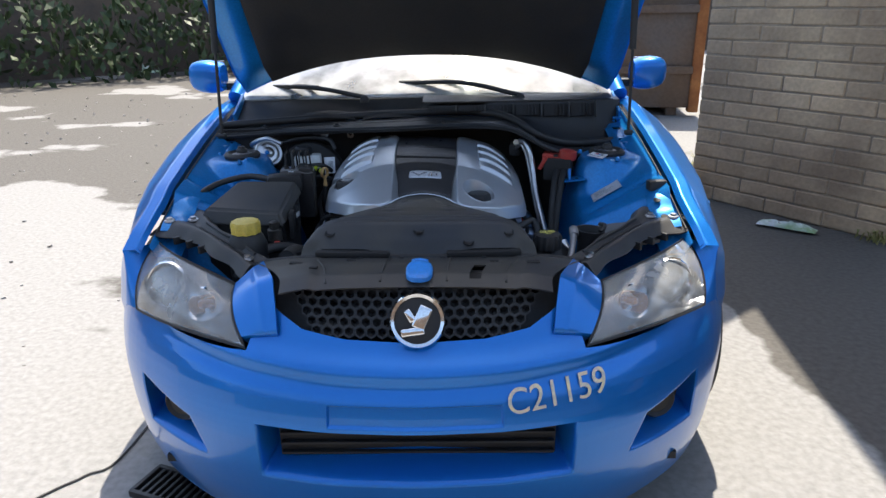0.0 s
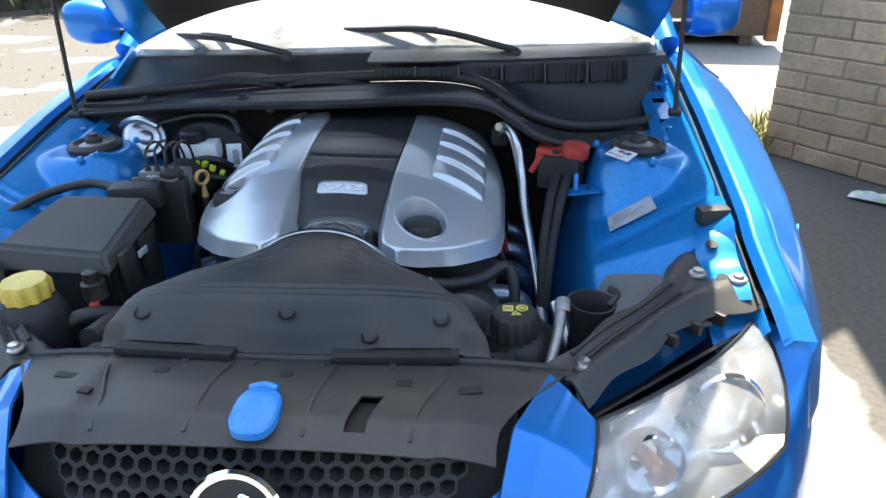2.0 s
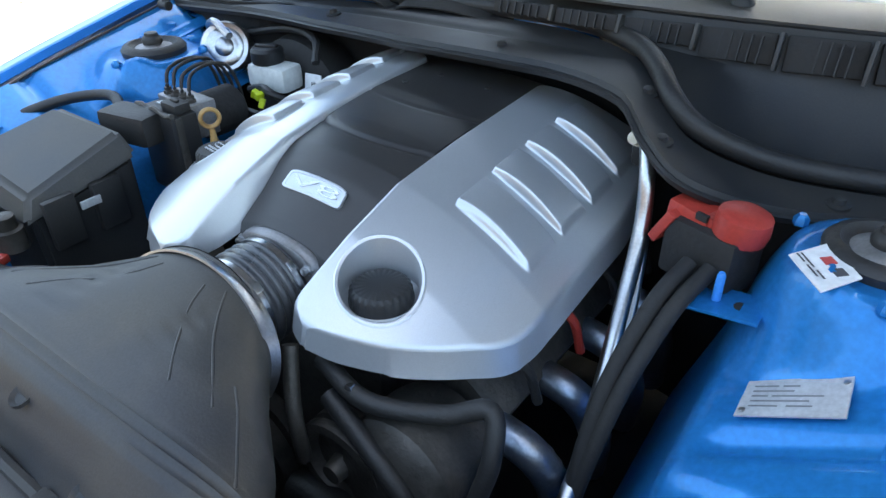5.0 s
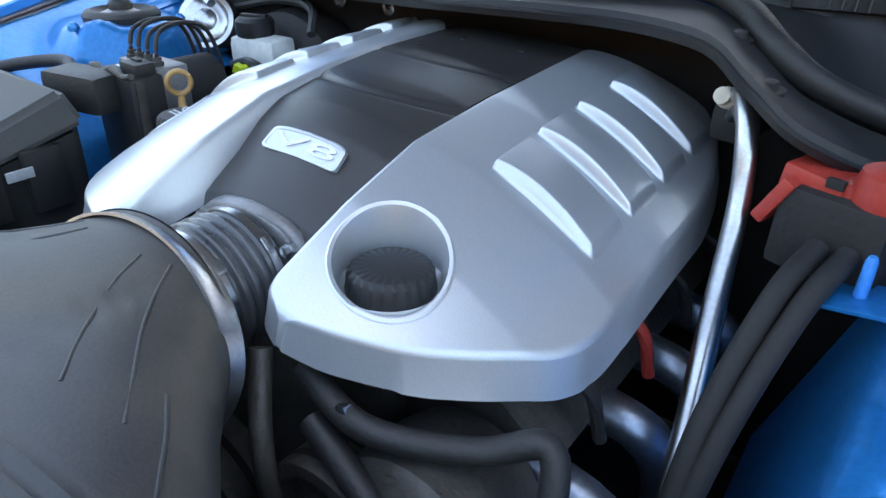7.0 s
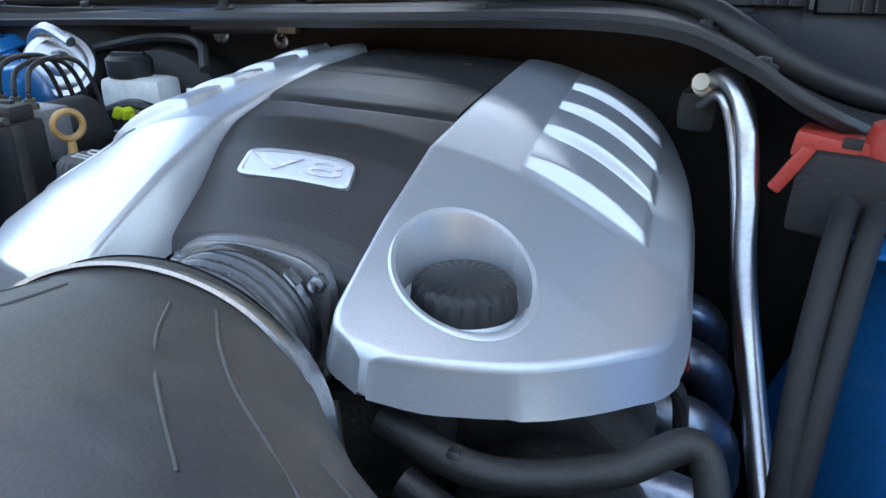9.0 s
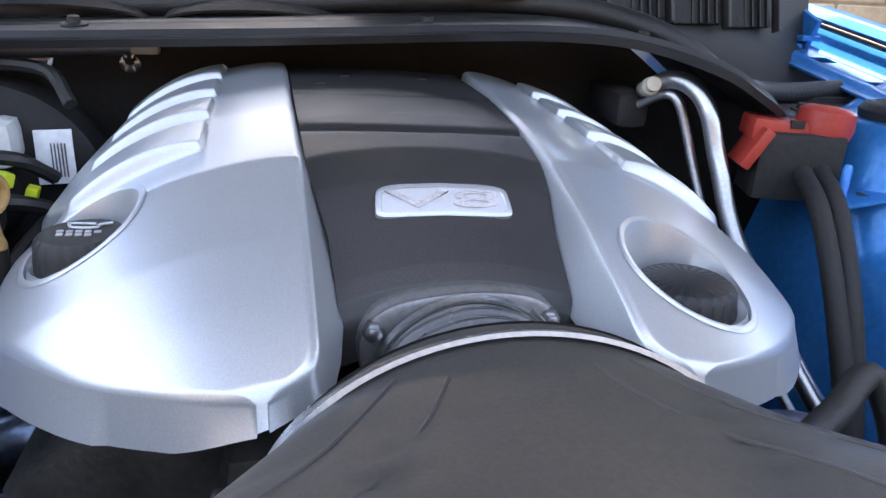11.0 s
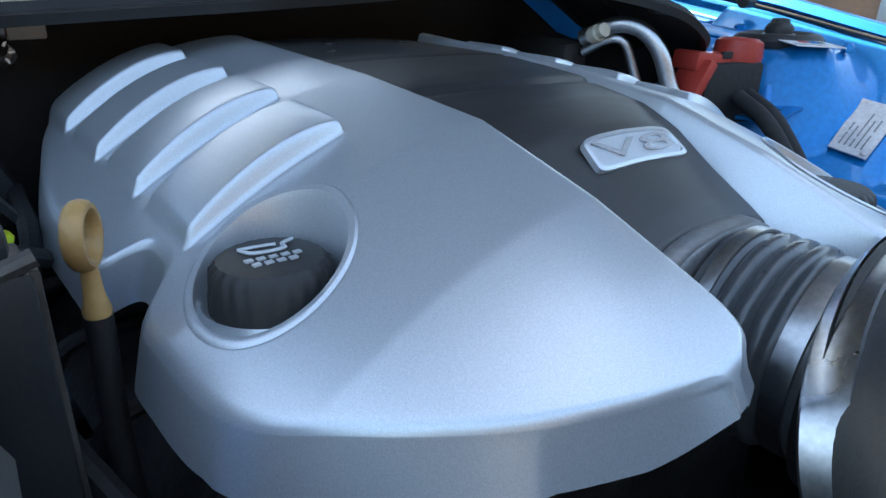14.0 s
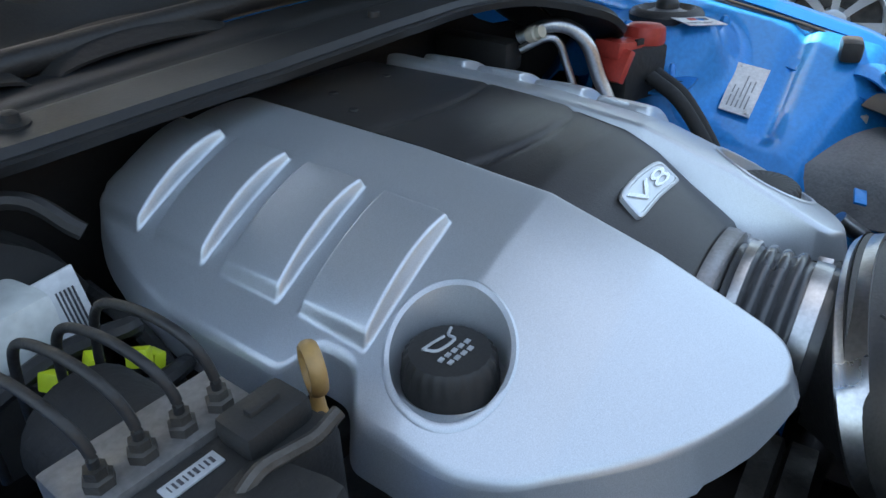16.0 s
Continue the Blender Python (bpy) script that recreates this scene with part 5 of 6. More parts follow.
sheet(bm, centre_pt, span(-1, 1, 31), span(0.677, 0.70, 24) + span(0.703, 1.12, 140), 0.004)
centre = part("centre_cover", bm, COVER_BLACK, car, "satin black plastic centre engine cover", sharp=60)
# V8 plate
sl = Vector((0, 0.018, 0.0135)).normalized()
BADGE = Matrix.Translation((0.0078, 0.7415, 0.8865)) @ Matrix.Rotation(LEAN, 4, "Y") @ Matrix.Rotation(math.atan2(sl.z, sl.y), 4, "X")
bm = B()
loops = []
def plate_loop(w, h, z):
    out = []
    for i in range(40):
        a = 2 * math.pi * i / 40
        c, s_ = math.cos(a), math.sin(a)
        x = w * math.copysign(abs(c) ** 0.30, c)
        y = h * math.copysign(abs(s_) ** 0.30, s_) + 0.003 * (1 - (x / w) ** 2)
        out.append(BADGE @ Vector((x + 0.08 * y * math.copysign(1, -x), y, z)))
    return out
rings(bm, [plate_loop(0.047, 0.0135, -0.003), plate_loop(0.047, 0.0135, 0.0010), plate_loop(0.0455, 0.0122, 0.0018), plate_loop(0.0435, 0.0104, 0.0018), plate_loop(0.0428, 0.0098, 0.0009), plate_loop(0.02, 0.003, 0.0009)])
plate = part("model_plate", bm, SILVER, centre, "silver V8 plate")
write("lettering", "V8", BADGE @ pose(0, 0.0015, 0.0014) @ Matrix.Diagonal((3.3, 0.86, 1, 1)), 0.0225, SILVER_RIM, plate, 0.0008, "raised chrome V8 letters")
for (x, y) in ((-0.04, 1.05), (0.045, 1.05), (-0.07, 1.0)):
    bm = B()
    lathe(bm, centre_pt(x / 0.1, y), (0, 0, 1), [(0.005, 0), (0.0045, 0.0015), (0.002, 0.0015)], 10)
    part("cover_pin", bm, DARK, centre)

# throttle body and ribbed intake hose
THROAT, FLOW = Vector((0.006, 0.668, 0.796)), Vector((0, -1, -0.03))
bm = B()
loops = []
for depth, grow in ((0.010, 0.0), (0.002, 0.0), (0.0, -0.0015), (-0.004, -0.0015), (-0.0055, -0.004), (-0.0055, -0.02)):
    ring = []
    for k in range(64):
        a = 2 * math.pi * k / 64 + math.pi / 4
        r = 0.0575 + grow + 0.015 * max(abs(math.cos(a)) * 0.84 + abs(math.sin(a)) * 0.54, 0.0) ** 8
        ring.append((0.006 + r * math.cos(a), 0.674 + depth, 0.796 + r * math.sin(a)))
    loops.append(ring)
rings(bm, loops)
throttle = part("throttle_body", bm, ALUM, car, "cast aluminium throttle flange with four lugs")
for q in range(4):
    a = (0.57, math.pi - 0.57, math.pi + 0.57, -0.57)[q]
    bm = B()
    lathe(bm, (0.006 + 0.0660 * math.cos(a), 0.6700, 0.796 + 0.0660 * math.sin(a)), (0, -1, 0), [(0.0075, -0.002), (0.0075, 0.002), (0.005, 0.0025), (0.005, 0.008), (0.003, 0.009)], 6)
    part("bolt", bm, STEEL, throttle, "steel flange bolt")
bm = B()
prof = []
for i in range(60):
    h = 0.080 * i / 59
    r = 0.0560
    for c, w, up in ((0.010, 0.005, 0.003), (0.023, 0.0045, 0.005), (0.034, 0.0045, 0.005), (0.045, 0.0045, 0.005)):
        r += up * math.exp(-((h - c) / w) ** 4)
    prof.append((r, h))
lathe(bm, THROAT, FLOW, prof, 48, False)
hose = part("intake_hose", bm, HOSE, car, "glossy dark grey ribbed rubber intake hose")
for h, w, r in ((0.0545, 0.013, 0.0575), (0.006, 0.008, 0.0600)):
    bm = B()
    lathe(bm, THROAT, FLOW, [(r - 0.001, h), (r + 0.0006, h + 0.0003), (r + 0.0008, h + w * 0.5), (r + 0.0006, h + w - 0.0003), (r - 0.001, h + w)], 48, False)
    clamp = part("hose_clamp", bm, STEEL, hose, "bright steel hose clamp")
    bm = B()
    c = THROAT + FLOW.normalized() * (h + w / 2) + Vector((0.042, 0, 0.042))
    box(bm, c, (0.012, w * 0.9, 0.008), (0, 45, 0), 0.0015)
    part("clamp_screw", bm, STEEL, hose)

# wide intake duct over the radiator
def duct_sec(k):
    """Section k: centre height, half width, half height, y at the crown and y at the sides."""
    K = [0, 0.10, 0.22, 0.36, 0.55, 0.75, 0.92, 1.0]
    zc = lerp(k, K, [0.772, 0.775, 0.783, 0.790, 0.795, 0.797, 0.796, 0.795])
    hw = lerp(k, K, [0.298, 0.288, 0.272, 0.258, 0.228, 0.172, 0.131, 0.120])
    hh = lerp(k, K, [0.026, 0.048, 0.068, 0.073, 0.073, 0.070, 0.074, 0.079])
    y = lerp(k, K, [0.352, 0.370, 0.390, 0.415, 0.455, 0.500, 0.540, 0.554])
    p = lerp(k, K, [0.30, 0.32, 0.36, 0.46, 0.68, 0.90, 1.0, 1.0])
    return zc, hw, hh, y, p


def duct_pt(k, a):
    zc, hw, hh, y, p = duct_sec(k)
    c, s_ = math.cos(a), math.sin(a)
    x = hw * math.copysign(abs(c) ** p, c)
    z = zc + hh * math.copysign(abs(s_) ** (0.7 * p + 0.3), s_)
    fx = abs(x) / hw
    y += 0.02 * (fx ** 4) * (1 - k) + 0.44 * (z - zc) * smooth01((k - 0.1) / 0.8)
    if s_ > 0:
        for kr in (0.25, 0.29, 0.33):
            z += 0.003 * math.exp(-((k - kr) / 0.010) ** 2)
        slot = 1 if 0.080 < abs(x) < 0.240 else max(0, 1 - min(abs(abs(x) - 0.080), abs(abs(x) - 0.240)) / 0.014)
        z -= 0.015 * (1 - slot) * smooth01((0.10 - k) / 0.08)
        z -= 0.010 * math.exp(-((x - 0.0) / 0.07) ** 6) * smooth01((0.20 - k) / 0.06)
        z -= 0.003 * math.exp(-((abs(x) - 0.06 - 0.03 * (1 - k)) / 0.004) ** 2) * smooth01((k - 0.42) / 0.05) * smooth01((0.85 - k) / 0.1)
    return Vector((x + 0.004 * k, y, z))


bm = B()
rings(bm, [[duct_pt(k, 2 * math.pi * i / 96) for i in range(96)] for k in span(0, 1, 70)], True, False)
duct = part("intake_duct", bm, PLASTIC_DUST, car, "wide dusty black plastic intake duct", sharp=60)
bm = B()
loops = []
for dy, k in ((-0.012, 1.0), (-0.012, 1.03), (0.006, 1.035), (0.008, 1.02), (0.008, 0.985)):
    loops.append([(0.004 + 0.121 * k * math.cos(a), 0.554 + dy * 0.91 + 0.405 * 0.081 * k * math.sin(a), 0.795 - dy * 0.405 + 0.914 * 0.081 * k * math.sin(a)) for a in [2 * math.pi * i / 80 for i in range(80)]])
rings(bm, loops, True, False)
part("duct_clamp", bm, STEEL, duct, "bright steel band clamp")
bm = B()
rings(bm, [[(0.004 + w * math.cos(a), y + t_ * h * math.sin(a), 0.795 + h * math.sin(a)) for a in [2 * math.pi * i / 64 for i in range(64)]] for w, h, y, t_ in ((0.121, 0.080, 0.556, 0.42), (0.098, 0.070, 0.572, 0.3), (0.078, 0.068, 0.584, 0.1), (0.068, 0.066, 0.592, 0))], True, False)
part("duct_cone", bm, RUBBER, duct, "black rubber reducer")
# dark sheet and solid blocks stand in for the shade inside the slots
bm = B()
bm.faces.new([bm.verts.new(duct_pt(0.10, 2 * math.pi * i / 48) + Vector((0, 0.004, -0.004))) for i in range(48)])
part("duct_slot_shade", bm, DARK, duct, "dark sheet for the shade inside the air slots")
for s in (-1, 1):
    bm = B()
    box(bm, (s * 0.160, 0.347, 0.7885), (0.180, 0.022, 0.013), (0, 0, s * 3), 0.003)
    part("air_slot_shade", bm, DARK, duct, "dark block for the shade in an air slot")
for a0, a1, k0, k1 in ((0.95, 1.15, 0.50, 0.90), (2.20, 2.0, 0.50, 0.90), (1.25, 1.35, 0.48, 0.86), (1.90, 1.80, 0.48, 0.86), (0.62, 0.80, 0.34, 0.62), (2.52, 2.34, 0.34, 0.62)):
    bm = B()
    tube(bm, [duct_pt(k0 + (k1 - k0) * q, a0 + (a1 - a0) * q) - Vector((0, 0, 0.0006)) for q in (0, 0.25, 0.5, 0.75, 1)], 0.0015, 8, 5)
    part("pressed_rib", bm, PLASTIC_DUST, duct)
for (x, k) in ((-0.16, 0.14), (0.0, 0.17), (0.17, 0.14), (0.02, 0.05)):
    bm = B()
    p = duct_pt(k, math.pi / 2 - x * 3)
    lathe(bm, p, (0, -0.4, 1), [(0.013, 0.0), (0.012, 0.003), (0.009, 0.001), (0.006, -0.002)], 16)
    part("duct_clip", bm, PLASTIC, duct, "round plastic clip")

# ---------------------------------------------------------------- things bolted round the bay
# fuse box
fuse = tagged(new("fuse_box"), "large black plastic fuse and air box")
fuse.parent = car
bm = B()
vs = [bm.verts.new(p) for p in ((-0.60, 0.575, 0.60), (-0.375, 0.57, 0.60), (-0.365, 0.72, 0.60), (-0.545, 0.735, 0.60),
                                (-0.60, 0.575, 0.80), (-0.375, 0.565, 0.80), (-0.36, 0.722, 0.84), (-0.545, 0.735, 0.85))]
for f in ((0, 3, 2, 1), (4, 5, 6, 7), (0, 1, 5, 4), (1, 2, 6, 5), (2, 3, 7, 6), (3, 0, 4, 7)):
    bm.faces.new([vs[i] for i in f])
bmesh.ops.bevel(bm, geom=list(bm.edges), offset=0.008, segments=2, affect="EDGES")
part("body", bm, PLASTIC, fuse)
bm = B()
vs = [bm.verts.new(p) for p in ((-0.612, 0.562, 0.795), (-0.370, 0.553, 0.790), (-0.352, 0.728, 0.838), (-0.545, 0.745, 0.848),
                                (-0.592, 0.580, 0.838), (-0.386, 0.573, 0.826), (-0.366, 0.716, 0.880), (-0.527, 0.708, 0.884))]
for f in ((0, 3, 2, 1), (4, 5, 6, 7), (0, 1, 5, 4), (1, 2, 6, 5), (2, 3, 7, 6), (3, 0, 4, 7)):
    bm.faces.new([vs[i] for i in f])
bmesh.ops.bevel(bm, geom=list(bm.edges), offset=0.007, segments=3, affect="EDGES")
part("lid", bm, PLASTIC_DUST, fuse, "dusty black box lid")
for y in (0.60, 0.67):
    bm = B()
    box(bm, (-0.360, y, 0.785), (0.012, 0.045, 0.075), (0, 0, 4), 0.003)
    part("clip", bm, PLASTIC, fuse)
bm = B()
box(bm, (-0.352, 0.64, 0.80), (0.004, 0.03, 0.012), (0, 0, 0), 0.001)
part("tag", bm, LABEL_GREY, fuse, "pale printed tag")
bm = B()
box(bm, (-0.41, 0.765, 0.862), (0.10, 0.055, 0.05), (0, 0, 10), 0.012)
part("connector", bm, RUBBER, fuse, "black wiring connector")
bm = B()
tube(bm, [(-0.45, 0.77, 0.87), (-0.53, 0.80, 0.872), (-0.61, 0.76, 0.86), (-0.655, 0.68, 0.84)], 0.009, 10)
part("loom", bm, RUBBER, fuse, "black wiring loom")

# power steering bottle with yellow cap
bottle = tagged(new("fluid_bottle"), "black fluid bottle with dirty yellow cap")
bottle.parent = car
bm = B()
lathe(bm, (-0.445, 0.452, 0.68), (0, 0, 1), [(0.045, 0), (0.05, 0.02), (0.05, 0.10), (0.042, 0.12), (0.036, 0.13)], 28)
part("bottle", bm, PLASTIC, bottle)
bm = B()
loops = []
for r, z, kn in ((0.036, 0.812, 1), (0.037, 0.835, 1), (0.033, 0.842, 0.5), (0.020, 0.843, 0), (0.003, 0.843, 0)):
    loops.append([(-0.445 + (r + kn * 0.002 * math.cos(10 * a)) * math.cos(a), 0.450 + (r + kn * 0.002 * math.cos(10 * a)) * math.sin(a), z) for a in [2 * math.pi * k / 80 for k in range(80)]])
rings(bm, loops)
part("cap", bm, YELLOW, bottle, "dirty yellow screw cap")
bm = B()
lathe(bm, (-0.395, 0.54, 0.76), (0, 0, 1), [(0.02, 0), (0.02, 0.03), (0.014, 0.032), (0.014, 0.05), (0.01, 0.052)], 16)
part("sensor", bm, GREASE, bottle, "grey pressure sensor")
bm = B()
box(bm, (-0.385, 0.515, 0.757), (0.016, 0.016, 0.012), (0, 0, 20), 0.003)
part("red_clip", bm, RED, bottle, "small red clip")

# brake hydraulic unit
abs_u = tagged(new("brake_unit"), "aluminium brake hydraulic unit with four steel lines")
abs_u.parent = car
bm = B()
box(bm, (-0.389, 0.848, 0.858), (0.096, 0.044, 0.056), (0, 0, -3), 0.004)
part("valve_block", bm, ALUM, abs_u, "dirty cast aluminium block")
bm = B()
box(bm, (-0.378, 0.803, 0.815), (0.098, 0.046, 0.135), (0, 0, -3), 0.006)
part("control_box", bm, PLASTIC, abs_u, "black control box")
bm = B()
tube(bm, [(-0.427 + 0.0164 * k, 0.786 - 0.0009 * k, 0.885 + (0.0, 0.003, -0.003, 0.004, 0.001, -0.002, 0.002)[k]) for k in range(7)], 0.0042, 8, 4)
box(bm, (-0.330, 0.790, 0.815), (0.006, 0.012, 0.13), (0, 0, -3), 0.002)
part("box_edge", bm, GREASE, abs_u, "scuffed box edge")
bm = B()
box(bm, (-0.354, 0.806, 0.890), (0.040, 0.028, 0.016), (0, 0, -3), 0.005)
box(bm, (-0.354, 0.806, 0.899), (0.018, 0.006, 0.004), (0, 0, -3), 0.001)
part("plug", bm, PLASTIC, abs_u)
bm = B()
box(bm, (-0.394, 0.812, 0.8835), (0.030, 0.010, 0.0015), (0, 0, -3), 0.0005)
lab = part("label", bm, LABEL_GREY, abs_u, "small white barcode label")
bm = B()
for k in range(9):
    box(bm, (-0.4055 + 0.0028 * k, 0.8128 - 0.0002 * k, 0.8846), (0.0007 + 0.0005 * (k % 3), 0.0045, 0.0002), (0, 0, -3))
part("label_bars", bm, INK, lab)
bm = B()
lathe(bm, (-0.385, 0.875, 0.845), (0, 1, 0), [(0.036, -0.01), (0.038, 0.0), (0.038, 0.055), (0.03, 0.062), (0.002, 0.063)], 24)
part("pump_motor", bm, DARK, abs_u, "grey pump motor")
for k in range(4):
    bm = B()
    x, y = -0.421 + 0.0213 * k, 0.8405 - 0.0015 * k
    lathe(bm, (x, y, 0.886), (0, 0, 1), [(0.0075, 0), (0.0075, 0.005), (0.0055, 0.006), (0.0055, 0.011)], 6)
    part("union_nut", bm, GREASE, abs_u, "dull union nut")
    bm = B()
    top_z = 0.929 + 0.003 * (k % 2)
    tube(bm, [(x, y, 0.890), (x, y + 0.001, 0.908), (x - 0.003, y + 0.012, top_z - 0.006), (x - 0.006, y + 0.045, top_z), (x - 0.008, y + 0.080, top_z - 0.010), (x - 0.008, y + 0.098, 0.885), (x - 0.008, y + 0.105, 0.83)], 0.0028, 10)
    part("brake_line", bm, RUBBER, abs_u, "black coated brake line")

# brake reservoir, booster and clips
res = tagged(new("brake_reservoir"), "milky white brake fluid reservoir with black cap")
res.parent = car
bm = B()
box(bm, (-0.392, 1.035, 0.866), (0.088, 0.054, 0.046), (0, 0, 6), 0.012)
part("tank", bm, WHITE_TANK, res)
bm = B()
lathe(bm, (-0.405, 1.035, 0.888), (0, 0, 1), [(0.027, 0), (0.029, 0.004), (0.029, 0.022), (0.024, 0.027), (0.003, 0.027)], 28)
part("cap", bm, PLASTIC, res, "black screw cap")
bm = B()
box(bm, (-0.405, 1.035, 0.916), (0.042, 0.010, 0.006), (0, 0, 20), 0.002)
part("cap_grip", bm, PLASTIC, res)
bm = B()
lathe(bm, (-0.40, 1.12, 0.80), (0, -1, 0), [(0.11, -0.04), (0.12, 0.0), (0.115, 0.03), (0.08, 0.05), (0.04, 0.055), (0.035, 0.10)], 36)
part("brake_booster", bm, DARK, car, "black brake booster drum")
bm = B()
lathe(bm, (-0.522, 1.035, 0.895), (0.55, -0.75, 0.45), [(0.047, -0.03), (0.048, 0.0), (0.044, 0.006), (0.036, 0.004), (0.030, 0.008), (0.018, 0.007), (0.012, 0.012), (0.003, 0.013)], 32)
horn = part("horn", bm, STEEL, car, "round zinc-plated horn disc")
bm = B()
tube(bm, [(-0.55, 1.06, 0.90), (-0.58, 1.05, 0.92), (-0.52, 1.02, 0.945), (-0.47, 1.01, 0.93)], 0.007, 8)
part("horn_bracket", bm, STEEL, horn)
for (x, y, z, a) in ((-0.379, 0.975, 0.853, 20), (-0.357, 0.966, 0.856, -15), (-0.335, 0.952, 0.852, 40), (-0.320, 0.965, 0.835, 5)):
    bm = B()
    box(bm, (x, y, z), (0.010, 0.015, 0.013), (0, 20, a), 0.002)
    part("wiring_clip", bm, LIME, car, "bright lime wiring clip")
for pts in ([(-0.31, 1.00, 0.84), (-0.33, 0.97, 0.865), (-0.37, 0.985, 0.862), (-0.41, 0.99, 0.85)], [(-0.30, 0.96, 0.82), (-0.33, 0.94, 0.835), (-0.38, 0.95, 0.83)],
            [(-0.30, 1.05, 0.90), (-0.33, 1.08, 0.93), (-0.42, 1.10, 0.93), (-0.52, 1.09, 0.91)], [(-0.31, 0.78, 0.74), (-0.33, 0.88, 0.78), (-0.30, 1.0, 0.82), (-0.29, 1.1, 0.83)]):
    bm = B()
    tube(bm, pts, 0.007, 8)
    part("wiring", bm, RUBBER, car, "black wiring")
bm = B()
tube(bm, [(-0.68, 1.13, 0.925), (-0.55, 1.145, 0.93), (-0.40, 1.165, 0.938), (-0.25, 1.18, 0.945)], 0.010, 10)
part("vacuum_pipe", bm, ALUM, car, "grey pipe along the firewall")
bm = B()
box(bm, (-0.247, 1.175, 0.946), (0.03, 0.02, 0.02), (0, 0, 0), 0.003)
part("pipe_clip", bm, CREAM, car, "cream pipe clip")
bm = B()
box(bm, (-0.325, 1.06, 0.845), (0.035, 0.003, 0.055), (-12, 0, 8), 0.001)
lb = part("hang_tag", bm, PAPER, car, "white barcode tag")
for k in range(8):
    bm = B()
    box(bm, (-0.337 + 0.0032 * k, 1.0576, 0.842), (0.0014, 0.0006, 0.034), (-12, 0, 8))
    part("tag_bar", bm, INK, lb)

# dipstick
dip = tagged(new("dipstick"), "tan plastic dipstick ring")
dip.parent = car
bm = B()
loops = []
for i in range(28):
    a = 2 * math.pi * i / 28
    c = Vector((-0.302, 0.826, 0.876)) + Vector((0.50 * math.cos(a), 0.866 * math.cos(a), math.sin(a))) * 0.0138
    d = (c - Vector((-0.302, 0.826, 0.876))).normalized()
    n_ = Vector((0.866, -0.5, 0))
    loops.append([c + d * 0.0034 * math.cos(t) + n_ * 0.0052 * math.sin(t) for t in [2 * math.pi * k / 10 for k in range(10)]])
rings(bm, loops + [loops[0]], True, False)
part("ring", bm, TAN, dip)
bm = B()
lathe(bm, (-0.302, 0.826, 0.830), (0, 0, 1), [(0.0055, 0), (0.007, 0.008), (0.005, 0.016), (0.004, 0.031)], 14)
part("stem", bm, TAN, dip)
bm = B()
tube(bm, [(-0.302, 0.826, 0.835), (-0.303, 0.826, 0.74), (-0.29, 0.83, 0.6)], 0.007, 10)
part("tube", bm, RUBBER, dip)

# battery terminal cover
term = tagged(new("battery_post"), "red plastic terminal cover on black junction block")
term.parent = car
bm = B()
box(bm, (0.425, 0.920, 0.862), (0.085, 0.06, 0.07), (0, 0, -18), 0.006)
part("block", bm, DARK, term)
bm = B()
box(bm, (0.402, 0.930, 0.897), (0.050, 0.044, 0.022), (0, 6, -18), 0.004)
box(bm, (0.379, 0.925, 0.880), (0.012, 0.046, 0.045), (0, 28, -18), 0.003)
box(bm, (0.432, 0.915, 0.898), (0.03, 0.03, 0.018), (0, 0, -18), 0.004)
rc = part("red_cover", bm, RED, term, "red hinged terminal cover")
bm = B()
lathe(bm, (0.450, 0.912, 0.892), (0.1, 0, 1), [(0.027, 0), (0.029, 0.01), (0.027, 0.026), (0.020, 0.030), (0.003, 0.031)], 24)
part("red_dome", bm, RED, term)
bm = B()
box(bm, (0.413, 0.905, 0.905), (0.014, 0.006, 0.008), (0, 0, -18), 0.001)
part("cover_window", bm, DARK, rc)
for k in range(2):
    bm = B()
    tube(bm, [(0.415 + 0.022 * k, 0.885, 0.86), (0.40 + 0.02 * k, 0.83, 0.83), (0.385 + 0.015 * k, 0.76, 0.74), (0.385, 0.70, 0.60)], 0.0095, 10)
    part("cable", bm, DARK, term, "thick black battery cable")
bm = B()
box(bm, (0.462, 0.868, 0.838), (0.075, 0.05, 0.004), (0, -6, 0), 0.001)
bk = part("earth_bracket", bm, BLUE_BAY, car, "blue bracket with stud")
bm = B()
lathe(bm, (0.452, 0.868, 0.838), (0, 0, 1), [(0.005, 0), (0.0045, 0.03), (0.003, 0.034)], 10)
part("stud", bm, BLUE_PLASTIC, bk)
bm = B()
lathe(bm, (0.478, 0.866, 0.8405), (0, 0, 1), [(0.008, 0), (0.008, 0.0012), (0.002, 0.0012)], 12)
part("hole", bm, DARK, bk)

# air-conditioning pipes
for pts, r in (([(0.304, 1.030, 0.920), (0.312, 0.992, 0.937), (0.324, 0.966, 0.934), (0.335, 0.945, 0.912), (0.345, 0.925, 0.86), (0.354, 0.875, 0.78), (0.380, 0.74, 0.66), (0.394, 0.60, 0.60)], 0.0095),
               ([(0.300, 1.025, 0.905), (0.311, 0.995, 0.921), (0.320, 0.980, 0.916), (0.331, 0.972, 0.885), (0.342, 0.952, 0.83), (0.356, 0.905, 0.74), (0.380, 0.78, 0.64)], 0.0055)):
    bm = B()
    tube(bm, pts, r, 14)
    part("refrigerant_pipe", bm, STEEL, car, "bare aluminium refrigerant pipe")
bm = B()
box(bm, (0.306, 1.095, 0.896), (0.040, 0.13, 0.042), (0, 0, -8), 0.012)
part("pipe_block", bm, DARK, car, "black block where the pipes leave the firewall")
bm = B()
